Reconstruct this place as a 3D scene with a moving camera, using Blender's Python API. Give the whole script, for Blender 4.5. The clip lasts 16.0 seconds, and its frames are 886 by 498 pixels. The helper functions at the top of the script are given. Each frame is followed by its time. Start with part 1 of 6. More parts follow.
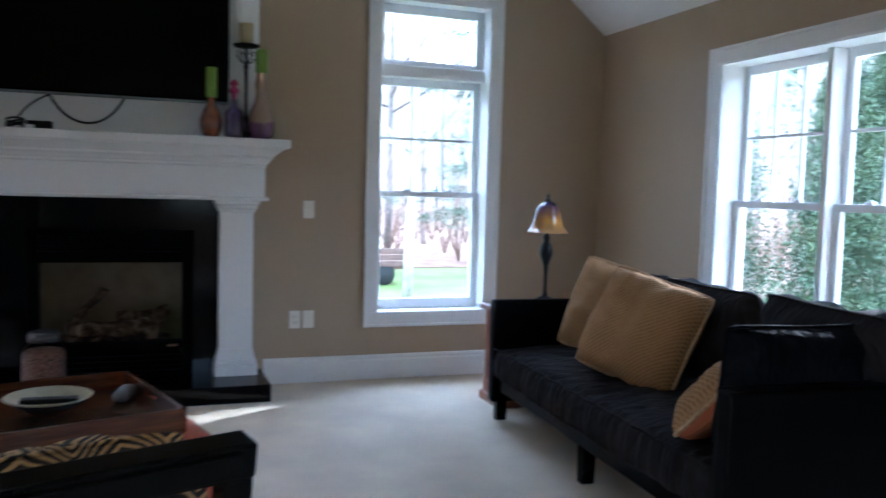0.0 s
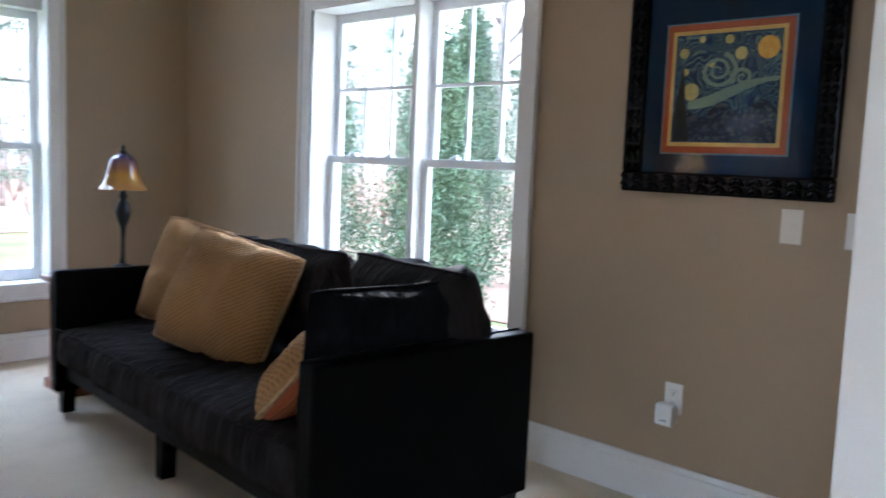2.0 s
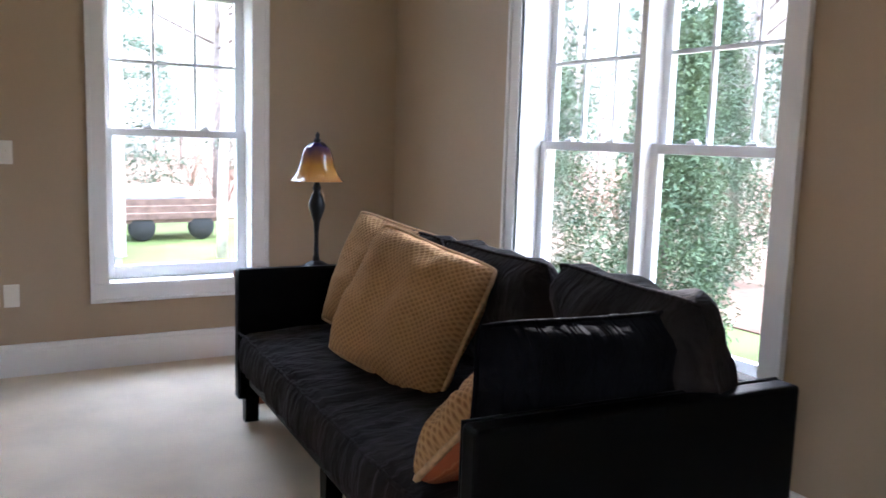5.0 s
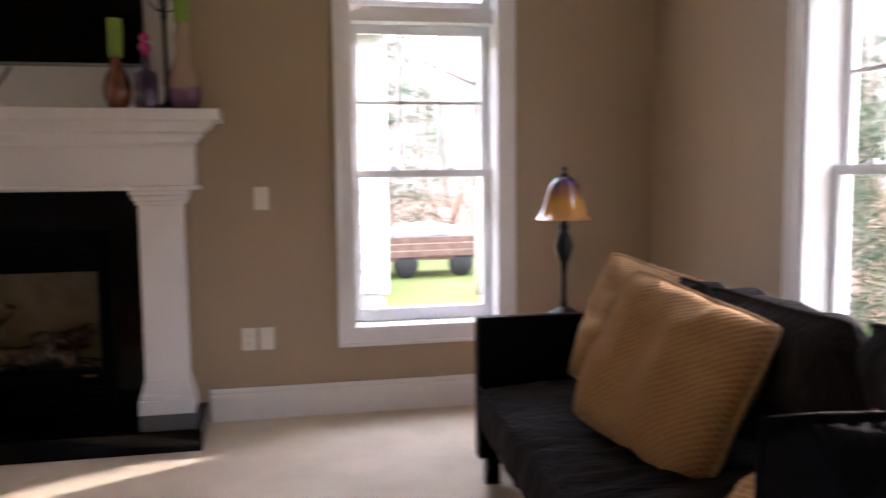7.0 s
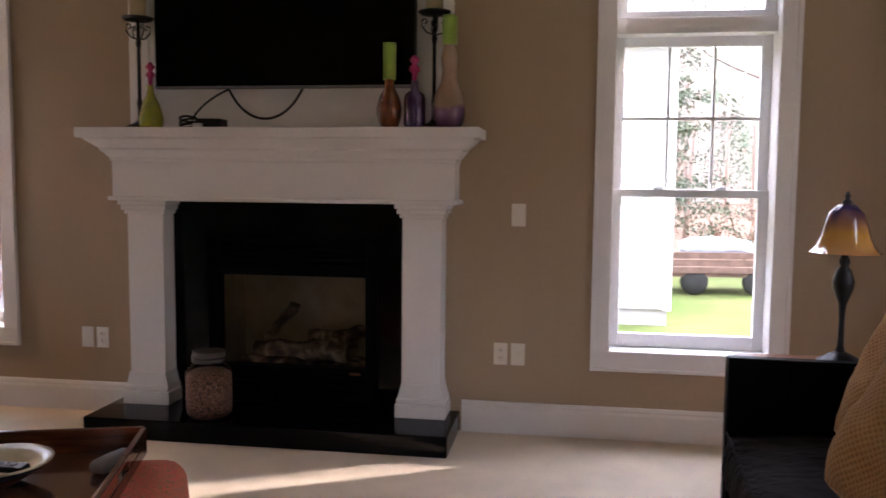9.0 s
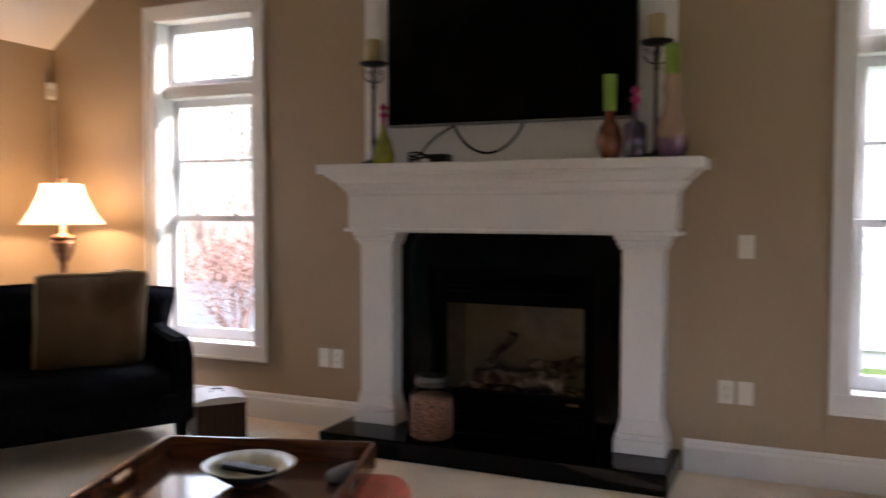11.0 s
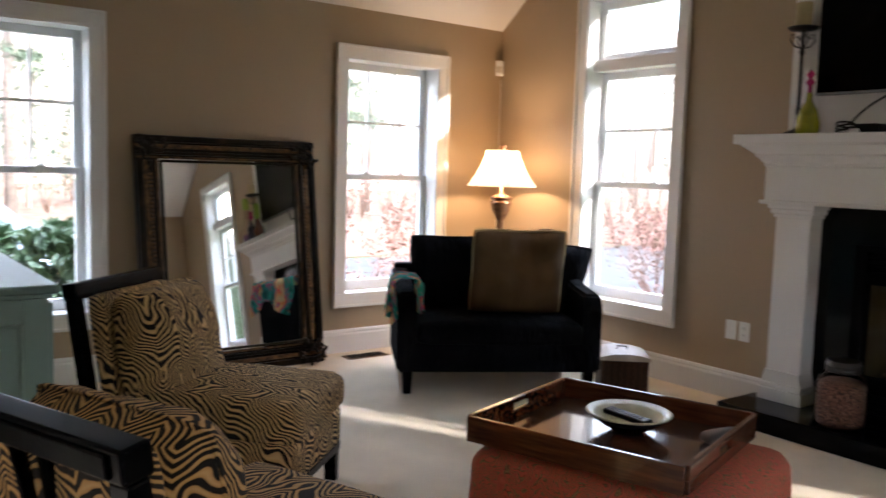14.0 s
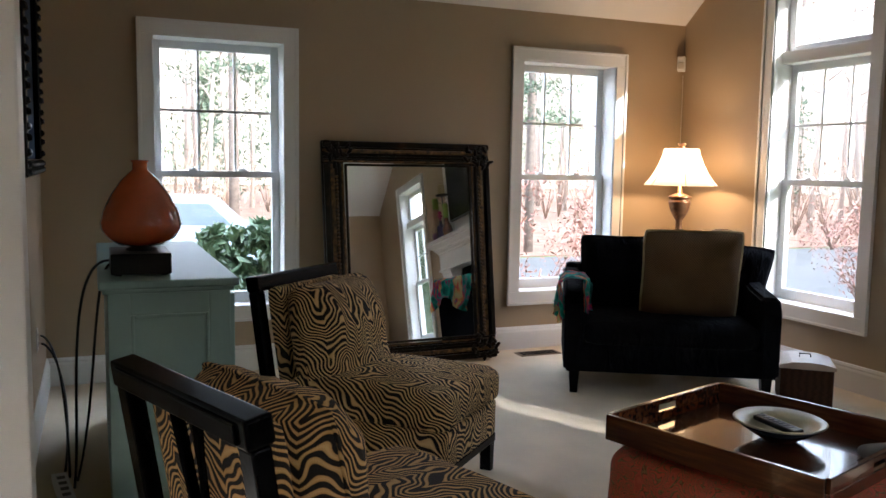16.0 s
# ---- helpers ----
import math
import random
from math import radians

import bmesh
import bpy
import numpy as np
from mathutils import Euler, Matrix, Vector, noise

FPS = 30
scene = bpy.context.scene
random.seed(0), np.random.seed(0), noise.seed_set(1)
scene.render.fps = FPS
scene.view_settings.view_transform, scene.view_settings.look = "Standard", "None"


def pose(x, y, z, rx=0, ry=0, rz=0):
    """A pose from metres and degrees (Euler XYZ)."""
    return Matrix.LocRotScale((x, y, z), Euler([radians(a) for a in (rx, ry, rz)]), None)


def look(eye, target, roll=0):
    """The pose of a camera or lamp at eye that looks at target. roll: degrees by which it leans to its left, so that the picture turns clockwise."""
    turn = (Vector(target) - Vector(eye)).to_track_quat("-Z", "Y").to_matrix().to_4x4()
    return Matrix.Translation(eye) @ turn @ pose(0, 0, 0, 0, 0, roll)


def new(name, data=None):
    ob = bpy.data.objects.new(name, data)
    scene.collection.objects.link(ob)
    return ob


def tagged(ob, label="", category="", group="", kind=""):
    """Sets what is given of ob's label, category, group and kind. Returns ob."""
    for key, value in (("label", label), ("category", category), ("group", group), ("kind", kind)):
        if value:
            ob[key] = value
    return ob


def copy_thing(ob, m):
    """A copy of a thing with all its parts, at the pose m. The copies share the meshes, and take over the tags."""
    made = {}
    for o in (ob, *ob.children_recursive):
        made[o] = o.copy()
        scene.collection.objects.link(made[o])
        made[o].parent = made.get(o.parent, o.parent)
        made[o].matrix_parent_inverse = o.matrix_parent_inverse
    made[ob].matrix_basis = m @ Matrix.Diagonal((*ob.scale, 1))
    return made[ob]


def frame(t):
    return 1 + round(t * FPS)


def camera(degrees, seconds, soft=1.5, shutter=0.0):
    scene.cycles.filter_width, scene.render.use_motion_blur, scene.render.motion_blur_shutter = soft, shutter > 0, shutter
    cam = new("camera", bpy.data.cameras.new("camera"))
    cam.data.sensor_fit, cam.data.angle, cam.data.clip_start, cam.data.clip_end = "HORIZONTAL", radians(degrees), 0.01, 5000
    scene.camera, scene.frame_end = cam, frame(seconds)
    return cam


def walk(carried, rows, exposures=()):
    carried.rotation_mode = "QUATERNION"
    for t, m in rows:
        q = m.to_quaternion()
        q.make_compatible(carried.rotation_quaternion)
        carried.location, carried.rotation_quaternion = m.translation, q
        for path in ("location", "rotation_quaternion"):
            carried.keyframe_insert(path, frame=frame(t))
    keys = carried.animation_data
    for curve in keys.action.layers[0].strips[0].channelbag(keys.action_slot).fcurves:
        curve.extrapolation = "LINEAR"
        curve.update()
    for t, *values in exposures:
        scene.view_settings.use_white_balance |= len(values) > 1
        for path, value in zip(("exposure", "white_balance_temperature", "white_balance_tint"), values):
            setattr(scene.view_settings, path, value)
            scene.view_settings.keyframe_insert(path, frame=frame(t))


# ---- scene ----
EXPOSURES = [
    (0.0, 3.9, 4800, 10), (1.5, 4.0, 4950, 8), (2.5, 4.15, 5600, 16), (4.2, 4.2, 5450, 16), (6.5, 4.05, 6450, 26), (8.2, 3.7, 6650, 32), (10.5, 3.8, 6400, 24), (12.5, 3.85, 6050, 18), (14.5, 3.77, 6150, 15), (16.0, 3.5, 6000, 13)]
cam = camera(56.2, 16.0, 1.5, 0.8)
PATH = [
    (0, (0.222, -5.38, 1.289), (0.897, -3.503, 1.147), 1.6),
    (0.5, (0.256, -5.279, 1.28), (1.114, -3.478, 1.144), 1.5),
    (1, (0.322, -5.219, 1.267), (1.453, -3.579, 1.092), 1.4),
    (1.5, (0.46, -5.172, 1.253), (1.775, -3.68, 1.046), 2.0),
    (2, (0.563, -5.098, 1.26), (1.993, -3.716, 1.053), 2.4),
    (2.5, (0.661, -5.006, 1.271), (2.155, -3.69, 1.077), 2.0),
    (3, (0.729, -4.932, 1.258), (2.223, -3.618, 1.058), 1.5),
    (3.5, (0.779, -4.859, 1.24), (2.174, -3.443, 1.017), 1.4),
    (4, (0.876, -4.774, 1.257), (2.101, -3.212, 1.014), 1.2),
    (4.2, (0.922, -4.749, 1.264), (2.081, -3.138, 1.019), 1.2),
    (6.3, (1.229, -4.427, 1.258), (1.955, -2.578, 1.021), 1.9),
    (6.5, (1.245, -4.388, 1.264), (1.896, -2.51, 1.048), 1.5),
    (7, (1.271, -4.309, 1.262), (1.673, -2.359, 1.077), -0.6),
    (7.5, (1.308, -4.271, 1.286), (1.463, -2.286, 1.092), -1.5),
    (8, (1.393, -4.239, 1.311), (1.325, -2.248, 1.128), -0.7),
    (8.2, (1.427, -4.239, 1.321), (1.295, -2.252, 1.141), -0.3),
    (10.3, (1.5, -4.244, 1.328), (0.961, -2.322, 1.197), 0.2),
    (10.5, (1.491, -4.263, 1.322), (0.893, -2.358, 1.203), 0.1),
    (11, (1.492, -4.286, 1.318), (0.688, -2.457, 1.222), 0.1),
    (11.5, (1.492, -4.314, 1.323), (0.487, -2.586, 1.254), 0.3),
    (12, (1.5, -4.317, 1.32), (0.287, -2.727, 1.275), 0.7),
    (12.5, (1.537, -4.335, 1.301), (0.18, -2.867, 1.251), 1.3),
    (13, (1.606, -4.363, 1.305), (0.158, -2.989, 1.182), 1.9),
    (13.5, (1.66, -4.366, 1.315), (0.153, -3.063, 1.138), 1.8),
    (14, (1.731, -4.357, 1.321), (0.136, -3.165, 1.132), 1.7),
    (14.5, (1.784, -4.323, 1.323), (0.093, -3.27, 1.139), 2.0),
    (15, (1.844, -4.288, 1.322), (0.068, -3.386, 1.134), 2.1),
    (15.5, (1.891, -4.259, 1.329), (0.074, -3.447, 1.125), 1.6),
    (16, (1.92, -4.24, 1.339), (0.087, -3.467, 1.136), 0.9),
]
walk(cam, [(t, look(eye, target, roll)) for t, eye, target, roll in PATH], EXPOSURES)
# ---- light and exposure ----
world = bpy.data.worlds.new("sky")
scene.world = world
world.use_nodes = True
wn = world.node_tree
sky = wn.nodes.new("ShaderNodeTexSky")
sky.sky_type, sky.sun_disc = "NISHITA", False
SUN_AZ, SUN_EL = math.atan2(0.884, 0.468), radians(21.5)
sky.sun_elevation, sky.sun_rotation = SUN_EL, SUN_AZ
# a thin bright overcast, far brighter overhead than at the hazy horizon, over the clear sky
coord, split, veil = wn.nodes.new("ShaderNodeTexCoord"), wn.nodes.new("ShaderNodeSeparateXYZ"), wn.nodes.new("ShaderNodeMapRange")
wn.links.new(coord.outputs["Generated"], split.inputs[0])
wn.links.new(split.outputs[2], veil.inputs[0])
veil.inputs[3].default_value, veil.inputs[4].default_value = 0.12, 1.0
cloud, both = wn.nodes.new("ShaderNodeBackground"), wn.nodes.new("ShaderNodeAddShader")
tint = wn.nodes.new("ShaderNodeMath")
tint.operation, tint.inputs[1].default_value = "MULTIPLY", 1.15
wn.links.new(veil.outputs[0], tint.inputs[0])
cloud.inputs[0].default_value = (0.86, 0.96, 1.06, 1)
wn.links.new(tint.outputs[0], cloud.inputs[1])
wn.links.new(sky.outputs[0], wn.nodes["Background"].inputs[0])
wn.nodes["Background"].inputs[1].default_value = 0.07
wn.links.new(wn.nodes["Background"].outputs[0], both.inputs[0])
wn.links.new(cloud.outputs[0], both.inputs[1])
wn.links.new(both.outputs[0], wn.nodes["World Output"].inputs[0])
sun = new("sun", bpy.data.lights.new("sun", "SUN"))
sun.data.energy, sun.data.angle, sun.data.color = 0.95, radians(1.0), (1.0, 0.93, 0.82)
sun.matrix_world = look((20, 11, 11), (20 - 0.884 * math.cos(SUN_EL), 11 - 0.468 * math.cos(SUN_EL), 11 - math.sin(SUN_EL)))


# ---- materials ----
def mat(name, col, rough=0.5, metal=0.0, var=0.08, scale=6.0, bump=0.0, bscale=150.0, col2=None, spec=0.5, detail=4.0, coat=0.0, sheen=0.0, trans=0.0):
    """A surface with two scales of colour variation and fine relief."""
    m = bpy.data.materials.new(name)
    m.use_nodes = True
    nt = m.node_tree
    b = nt.nodes["Principled BSDF"]
    b.inputs["Roughness"].default_value, b.inputs["Metallic"].default_value = rough, metal
    b.inputs["Specular IOR Level"].default_value = spec
    b.inputs["Coat Weight"].default_value, b.inputs["Coat Roughness"].default_value = coat, 0.12
    b.inputs["Sheen Weight"].default_value = sheen
    b.inputs["Transmission Weight"].default_value = trans
    tc = nt.nodes.new("ShaderNodeTexCoord")
    if var > 0 or col2:
        n1 = nt.nodes.new("ShaderNodeTexNoise")
        n1.inputs["Scale"].default_value, n1.inputs["Detail"].default_value = scale, detail
        nt.links.new(tc.outputs["Object"], n1.inputs["Vector"])
        r = nt.nodes.new("ShaderNodeValToRGB")
        lo = [c * (1 - var) for c in col] if not col2 else col
        hi = [min(1, c * (1 + var)) for c in col] if not col2 else col2
        r.color_ramp.elements[0].position, r.color_ramp.elements[1].position = 0.3, 0.7
        r.color_ramp.elements[0].color, r.color_ramp.elements[1].color = (*lo, 1), (*hi, 1)
        nt.links.new(n1.outputs["Fac"], r.inputs[0])
        nt.links.new(r.outputs[0], b.inputs["Base Color"])
        rr = nt.nodes.new("ShaderNodeMapRange")
        rr.inputs[3].default_value, rr.inputs[4].default_value = max(0, rough - 0.06), min(1, rough + 0.06)
        nt.links.new(n1.outputs["Fac"], rr.inputs[0])
        nt.links.new(rr.outputs[0], b.inputs["Roughness"])
    else:
        b.inputs["Base Color"].default_value = (*col, 1)
    if bump:
        n2 = nt.nodes.new("ShaderNodeTexNoise")
        n2.inputs["Scale"].default_value, n2.inputs["Detail"].default_value = bscale, 3
        nt.links.new(tc.outputs["Object"], n2.inputs["Vector"])
        bp = nt.nodes.new("ShaderNodeBump")
        bp.inputs["Strength"].default_value, bp.inputs["Distance"].default_value = bump, 0.01
        nt.links.new(n2.outputs["Fac"], bp.inputs["Height"])
        nt.links.new(bp.outputs[0], b.inputs["Normal"])
    return m


def ramp_mat(name, kind, scale, stops, rough=0.8, stretch=(1, 1, 1), distort=0.0, bump=0.0, sheen=0.0, constant=False, coat=0.0, dscale=2.0, spec=0.4, crease=0.0):
    """A patterned surface: a wave, noise or cell texture through a colour ramp."""
    m = bpy.data.materials.new(name)
    m.use_nodes = True
    nt = m.node_tree
    b = nt.nodes["Principled BSDF"]
    b.inputs["Roughness"].default_value, b.inputs["Sheen Weight"].default_value, b.inputs["Coat Weight"].default_value = rough, sheen, coat
    b.inputs["Specular IOR Level"].default_value = spec
    tc, mp = nt.nodes.new("ShaderNodeTexCoord"), nt.nodes.new("ShaderNodeMapping")
    mp.inputs["Scale"].default_value = stretch
    nt.links.new(tc.outputs["Object"], mp.inputs["Vector"])
    if kind == "wave":
        tx = nt.nodes.new("ShaderNodeTexWave")
        tx.inputs["Distortion"].default_value, tx.inputs["Detail"].default_value, tx.inputs["Detail Scale"].default_value = distort, 2, dscale
    elif kind == "contour":
        base = nt.nodes.new("ShaderNodeTexNoise")
        base.inputs["Detail"].default_value, base.inputs["Scale"].default_value, base.inputs["Distortion"].default_value = 0.6, scale, distort
        nt.links.new(mp.outputs[0], base.inputs["Vector"])
        mul, tx = nt.nodes.new("ShaderNodeMath"), nt.nodes.new("ShaderNodeMath")
        mul.operation, mul.inputs[1].default_value = "MULTIPLY", dscale
        tx.operation = "PINGPONG"
        tx.inputs[1].default_value = 1.0
        nt.links.new(base.outputs[0], mul.inputs[0])
        nt.links.new(mul.outputs[0], tx.inputs[0])
    elif kind == "tiger":
        # zigzag stripes of even width, bent by a slow noise
        sep, fold = nt.nodes.new("ShaderNodeSeparateXYZ"), nt.nodes.new("ShaderNodeMath")
        nz, s1, s2, s3, tx = nt.nodes.new("ShaderNodeTexNoise"), *(nt.nodes.new("ShaderNodeMath") for _ in range(4))
        nz.inputs["Scale"].default_value, nz.inputs["Detail"].default_value = dscale, 1.0
        fold.operation, fold.inputs[1].default_value = "PINGPONG", 0.085
        for nd, k in ((s1, 0.95), (s2, 0.8), (s3, distort)):
            nd.operation, nd.inputs[1].default_value = "MULTIPLY_ADD", k
        nt.links.new(mp.outputs[0], sep.inputs[0])
        nt.links.new(tc.outputs["Object"], nz.inputs["Vector"])
        nt.links.new(sep.outputs[0], fold.inputs[0])
        nt.links.new(fold.outputs[0], s1.inputs[0])
        nt.links.new(sep.outputs[2], s1.inputs[2])
        nt.links.new(sep.outputs[1], s2.inputs[0])
        nt.links.new(s1.outputs[0], s2.inputs[2])
        nt.links.new(nz.outputs[0], s3.inputs[0])
        nt.links.new(s2.outputs[0], s3.inputs[2])
        tx.operation, tx.inputs[1].default_value = "PINGPONG", 1.0
        mk = nt.nodes.new("ShaderNodeMath")
        mk.operation, mk.inputs[1].default_value = "MULTIPLY", scale
        nt.links.new(s3.outputs[0], mk.inputs[0])
        nt.links.new(mk.outputs[0], tx.inputs[0])
    elif kind == "height":
        sep, add, nz = nt.nodes.new("ShaderNodeSeparateXYZ"), nt.nodes.new("ShaderNodeMath"), nt.nodes.new("ShaderNodeTexNoise")
        tx = nt.nodes.new("ShaderNodeMapRange")
        nz.inputs["Scale"].default_value = dscale
        tx.inputs[1].default_value, tx.inputs[2].default_value = scale
        add.operation, add.inputs[2].default_value = "MULTIPLY_ADD", 0.0
        nt.links.new(mp.outputs[0], sep.inputs[0])
        nt.links.new(tc.outputs["Object"], nz.inputs["Vector"])
        nt.links.new(nz.outputs[0], add.inputs[0])
        add.inputs[1].default_value = distort
        nt.links.new(sep.outputs[2], add.inputs[2])
        nt.links.new(add.outputs[0], tx.inputs[0])
    elif kind == "cell":
        tx = nt.nodes.new("ShaderNodeTexVoronoi")
    else:
        tx = nt.nodes.new("ShaderNodeTexNoise")
        tx.inputs["Detail"].default_value, tx.inputs["Distortion"].default_value = 4, distort
    if kind in ("wave", "cell", "noise"):
        tx.inputs["Scale"].default_value = scale
        nt.links.new(mp.outputs[0], tx.inputs["Vector"])
    r = nt.nodes.new("ShaderNodeValToRGB")
    el = r.color_ramp.elements
    while len(el) < len(stops):
        el.new(0.5)
    for e, (p, c) in zip(el, stops):
        e.position, e.color = p, (*c, 1)
    if constant:
        r.color_ramp.interpolation = "CONSTANT"
    nt.links.new(tx.outputs["Color" if kind == "cell2" else 0], r.inputs[0])
    nt.links.new(r.outputs[0], b.inputs["Base Color"])
    if bump:
        fine = nt.nodes.new("ShaderNodeTexNoise")
        fine.inputs["Scale"].default_value = 260
        nt.links.new(tc.outputs["Object"], fine.inputs["Vector"])
        bp = nt.nodes.new("ShaderNodeBump")
        bp.inputs["Strength"].default_value, bp.inputs["Distance"].default_value = bump, 0.006
        nt.links.new(fine.outputs[0], bp.inputs["Height"])
        if crease:
            cw, cm, cb = nt.nodes.new("ShaderNodeTexNoise"), nt.nodes.new("ShaderNodeMapping"), nt.nodes.new("ShaderNodeBump")
            cm.inputs["Scale"].default_value = (9, 2.2, 3)
            cw.inputs["Scale"].default_value, cw.inputs["Distortion"].default_value, cw.inputs["Detail"].default_value = 2.2, 1.2, 2
            cb.inputs["Strength"].default_value, cb.inputs["Distance"].default_value = crease, 0.05
            nt.links.new(tc.outputs["Object"], cm.inputs[0])
            nt.links.new(cm.outputs[0], cw.inputs["Vector"])
            nt.links.new(cw.outputs[0], cb.inputs["Height"])
            nt.links.new(cb.outputs[0], bp.inputs["Normal"])
        nt.links.new(bp.outputs[0], b.inputs["Normal"])
    return m


def waffle_mat(name, col, col2, scale, depth=0.8):
    """A woven waffle cloth: dark pits in a diagonal lattice."""
    m = bpy.data.materials.new(name)
    m.use_nodes = True
    nt = m.node_tree
    b = nt.nodes["Principled BSDF"]
    b.inputs["Roughness"].default_value, b.inputs["Specular IOR Level"].default_value = 0.95, 0.15
    tc, mp = nt.nodes.new("ShaderNodeTexCoord"), nt.nodes.new("ShaderNodeMapping")
    mp.inputs["Rotation"].default_value, mp.inputs["Scale"].default_value = (0, radians(45), 0), (1, 0.02, 1)
    nt.links.new(tc.outputs["Object"], mp.inputs[0])
    v = nt.nodes.new("ShaderNodeTexVoronoi")
    v.inputs["Scale"].default_value, v.inputs["Randomness"].default_value = scale, 0.12
    nt.links.new(mp.outputs[0], v.inputs["Vector"])
    big = nt.nodes.new("ShaderNodeTexNoise")
    big.inputs["Scale"].default_value = 5
    nt.links.new(tc.outputs["Object"], big.inputs["Vector"])
    r = nt.nodes.new("ShaderNodeValToRGB")
    r.color_ramp.elements[0].position, r.color_ramp.elements[1].position = 0.12, 0.5
    r.color_ramp.elements[0].color, r.color_ramp.elements[1].color = (*col2, 1), (*col, 1)
    nt.links.new(v.outputs["Distance"], r.inputs[0])
    mx = nt.nodes.new("ShaderNodeMix")
    mx.data_type, mx.blend_type = "RGBA", "MULTIPLY"
    mx.inputs[0].default_value = 0.35
    nt.links.new(r.outputs[0], mx.inputs[6])
    nt.links.new(big.outputs[0], mx.inputs[7])
    nt.links.new(mx.outputs[2], b.inputs["Base Color"])
    bp = nt.nodes.new("ShaderNodeBump")
    bp.inputs["Strength"].default_value, bp.inputs["Distance"].default_value = depth, 0.006
    nt.links.new(v.outputs["Distance"], bp.inputs["Height"])
    nt.links.new(bp.outputs[0], b.inputs["Normal"])
    return m


def glass_mat(name, tint=(1, 1, 1), gloss_rough=0.0, ior=1.45):
    """Clear thin glass: see-through, with mirror gloss by Fresnel."""
    m = bpy.data.materials.new(name)
    m.use_nodes = True
    nt = m.node_tree
    nt.nodes.remove(nt.nodes["Principled BSDF"])
    t, g, f, mx = (nt.nodes.new(k) for k in ("ShaderNodeBsdfTransparent", "ShaderNodeBsdfGlossy", "ShaderNodeFresnel", "ShaderNodeMixShader"))
    t.inputs[0].default_value = (*tint, 1)
    g.inputs["Roughness"].default_value = gloss_rough
    f.inputs[0].default_value = ior
    nt.links.new(f.outputs[0], mx.inputs[0])
    nt.links.new(t.outputs[0], mx.inputs[1])
    nt.links.new(g.outputs[0], mx.inputs[2])
    nt.links.new(mx.outputs[0], nt.nodes["Material Output"].inputs[0])
    return m


def shade_mat(name, col, thru):
    """Lampshade cloth: part of the light passes through."""
    m = bpy.data.materials.new(name)
    m.use_nodes = True
    nt = m.node_tree
    b = nt.nodes["Principled BSDF"]
    b.inputs["Base Color"].default_value, b.inputs["Roughness"].default_value = (*col, 1), 0.8
    t, mx = nt.nodes.new("ShaderNodeBsdfTranslucent"), nt.nodes.new("ShaderNodeMixShader")
    t.inputs[0].default_value = (*col, 1)
    mx.inputs[0].default_value = thru
    nt.links.new(b.outputs[0], mx.inputs[1])
    nt.links.new(t.outputs[0], mx.inputs[2])
    nt.links.new(mx.outputs[0], nt.nodes["Material Output"].inputs[0])
    return m


M_WALL = mat("wall_paint", (0.39, 0.291, 0.187), 0.46, var=0.03, scale=1.5, bump=0.10, bscale=220, spec=0.5)
M_CEIL = mat("ceiling_paint", (0.78, 0.75, 0.71), 0.85, var=0.02, scale=2, bump=0.15, bscale=120)
M_TRIM = mat("white_trim", (0.78, 0.77, 0.75), 0.35, var=0.02, scale=3, bump=0.03, bscale=90)
M_SASH = mat("white_sash", (0.76, 0.77, 0.78), 0.4, var=0.02, scale=3)
M_CARPET = mat("carpet", (0.76, 0.66, 0.52), 0.95, var=0.09, scale=3, bump=0.5, bscale=420, spec=0.1)
M_GRANITE = ramp_mat("black_granite", "noise", 160, [(0.4, (0.001, 0.0012, 0.0018)), (0.7, (0.003, 0.0038, 0.0055))], rough=0.1, spec=0.14)
M_BLACKM = mat("black_metal", (0.001, 0.0012, 0.0017), 0.5, var=0.1, scale=20, spec=0.03)
M_FIREBRICK = mat("firebox_liner", (0.36, 0.29, 0.20), 0.9, var=0.2, scale=9, bump=0.4, bscale=60)
M_LOG = ramp_mat("ceramic_log", "noise", 14, [(0.35, (0.03, 0.02, 0.015)), (0.5, (0.12, 0.075, 0.045)), (0.68, (0.45, 0.34, 0.24))], rough=0.95, bump=0.5)
M_GLASS = glass_mat("window_glass")
M_PICGL = glass_mat("picture_glass", (0.97, 0.97, 0.97), 0.0, 1.22)
M_DARKGLASS = glass_mat("fire_glass", (0.85, 0.85, 0.85), 0.0, 1.25)
M_SCREEN = mat("tv_screen", (0.0006, 0.0006, 0.001), 0.1, var=0, spec=0.1)
M_BLACKP = mat("black_plastic", (0.003, 0.003, 0.0034), 0.35, var=0.1, scale=30, spec=0.25)
M_SUEDE = ramp_mat("dark_suede", "noise", 7, [(0.3, (0.014, 0.012, 0.012)), (0.7, (0.026, 0.022, 0.022))], rough=0.9, bump=0.3, spec=0.08, crease=0.6)
M_NAVY = ramp_mat("navy_black_velvet", "noise", 7, [(0.3, (0.0028, 0.0031, 0.0048)), (0.7, (0.0065, 0.007, 0.010))], rough=0.95, bump=0.3, spec=0.07, crease=0.6)
M_GILT = ramp_mat("gilt_bead", "noise", 40, [(0.35, (0.03, 0.015, 0.006)), (0.6, (0.20, 0.10, 0.03)), (0.75, (0.36, 0.20, 0.07))], rough=0.35, bump=0.2, spec=0.5)
M_LEATHER = mat("black_leather", (0.0016, 0.0015, 0.0018), 0.42, var=0.15, scale=5, bump=0.12, bscale=300, spec=0.06)
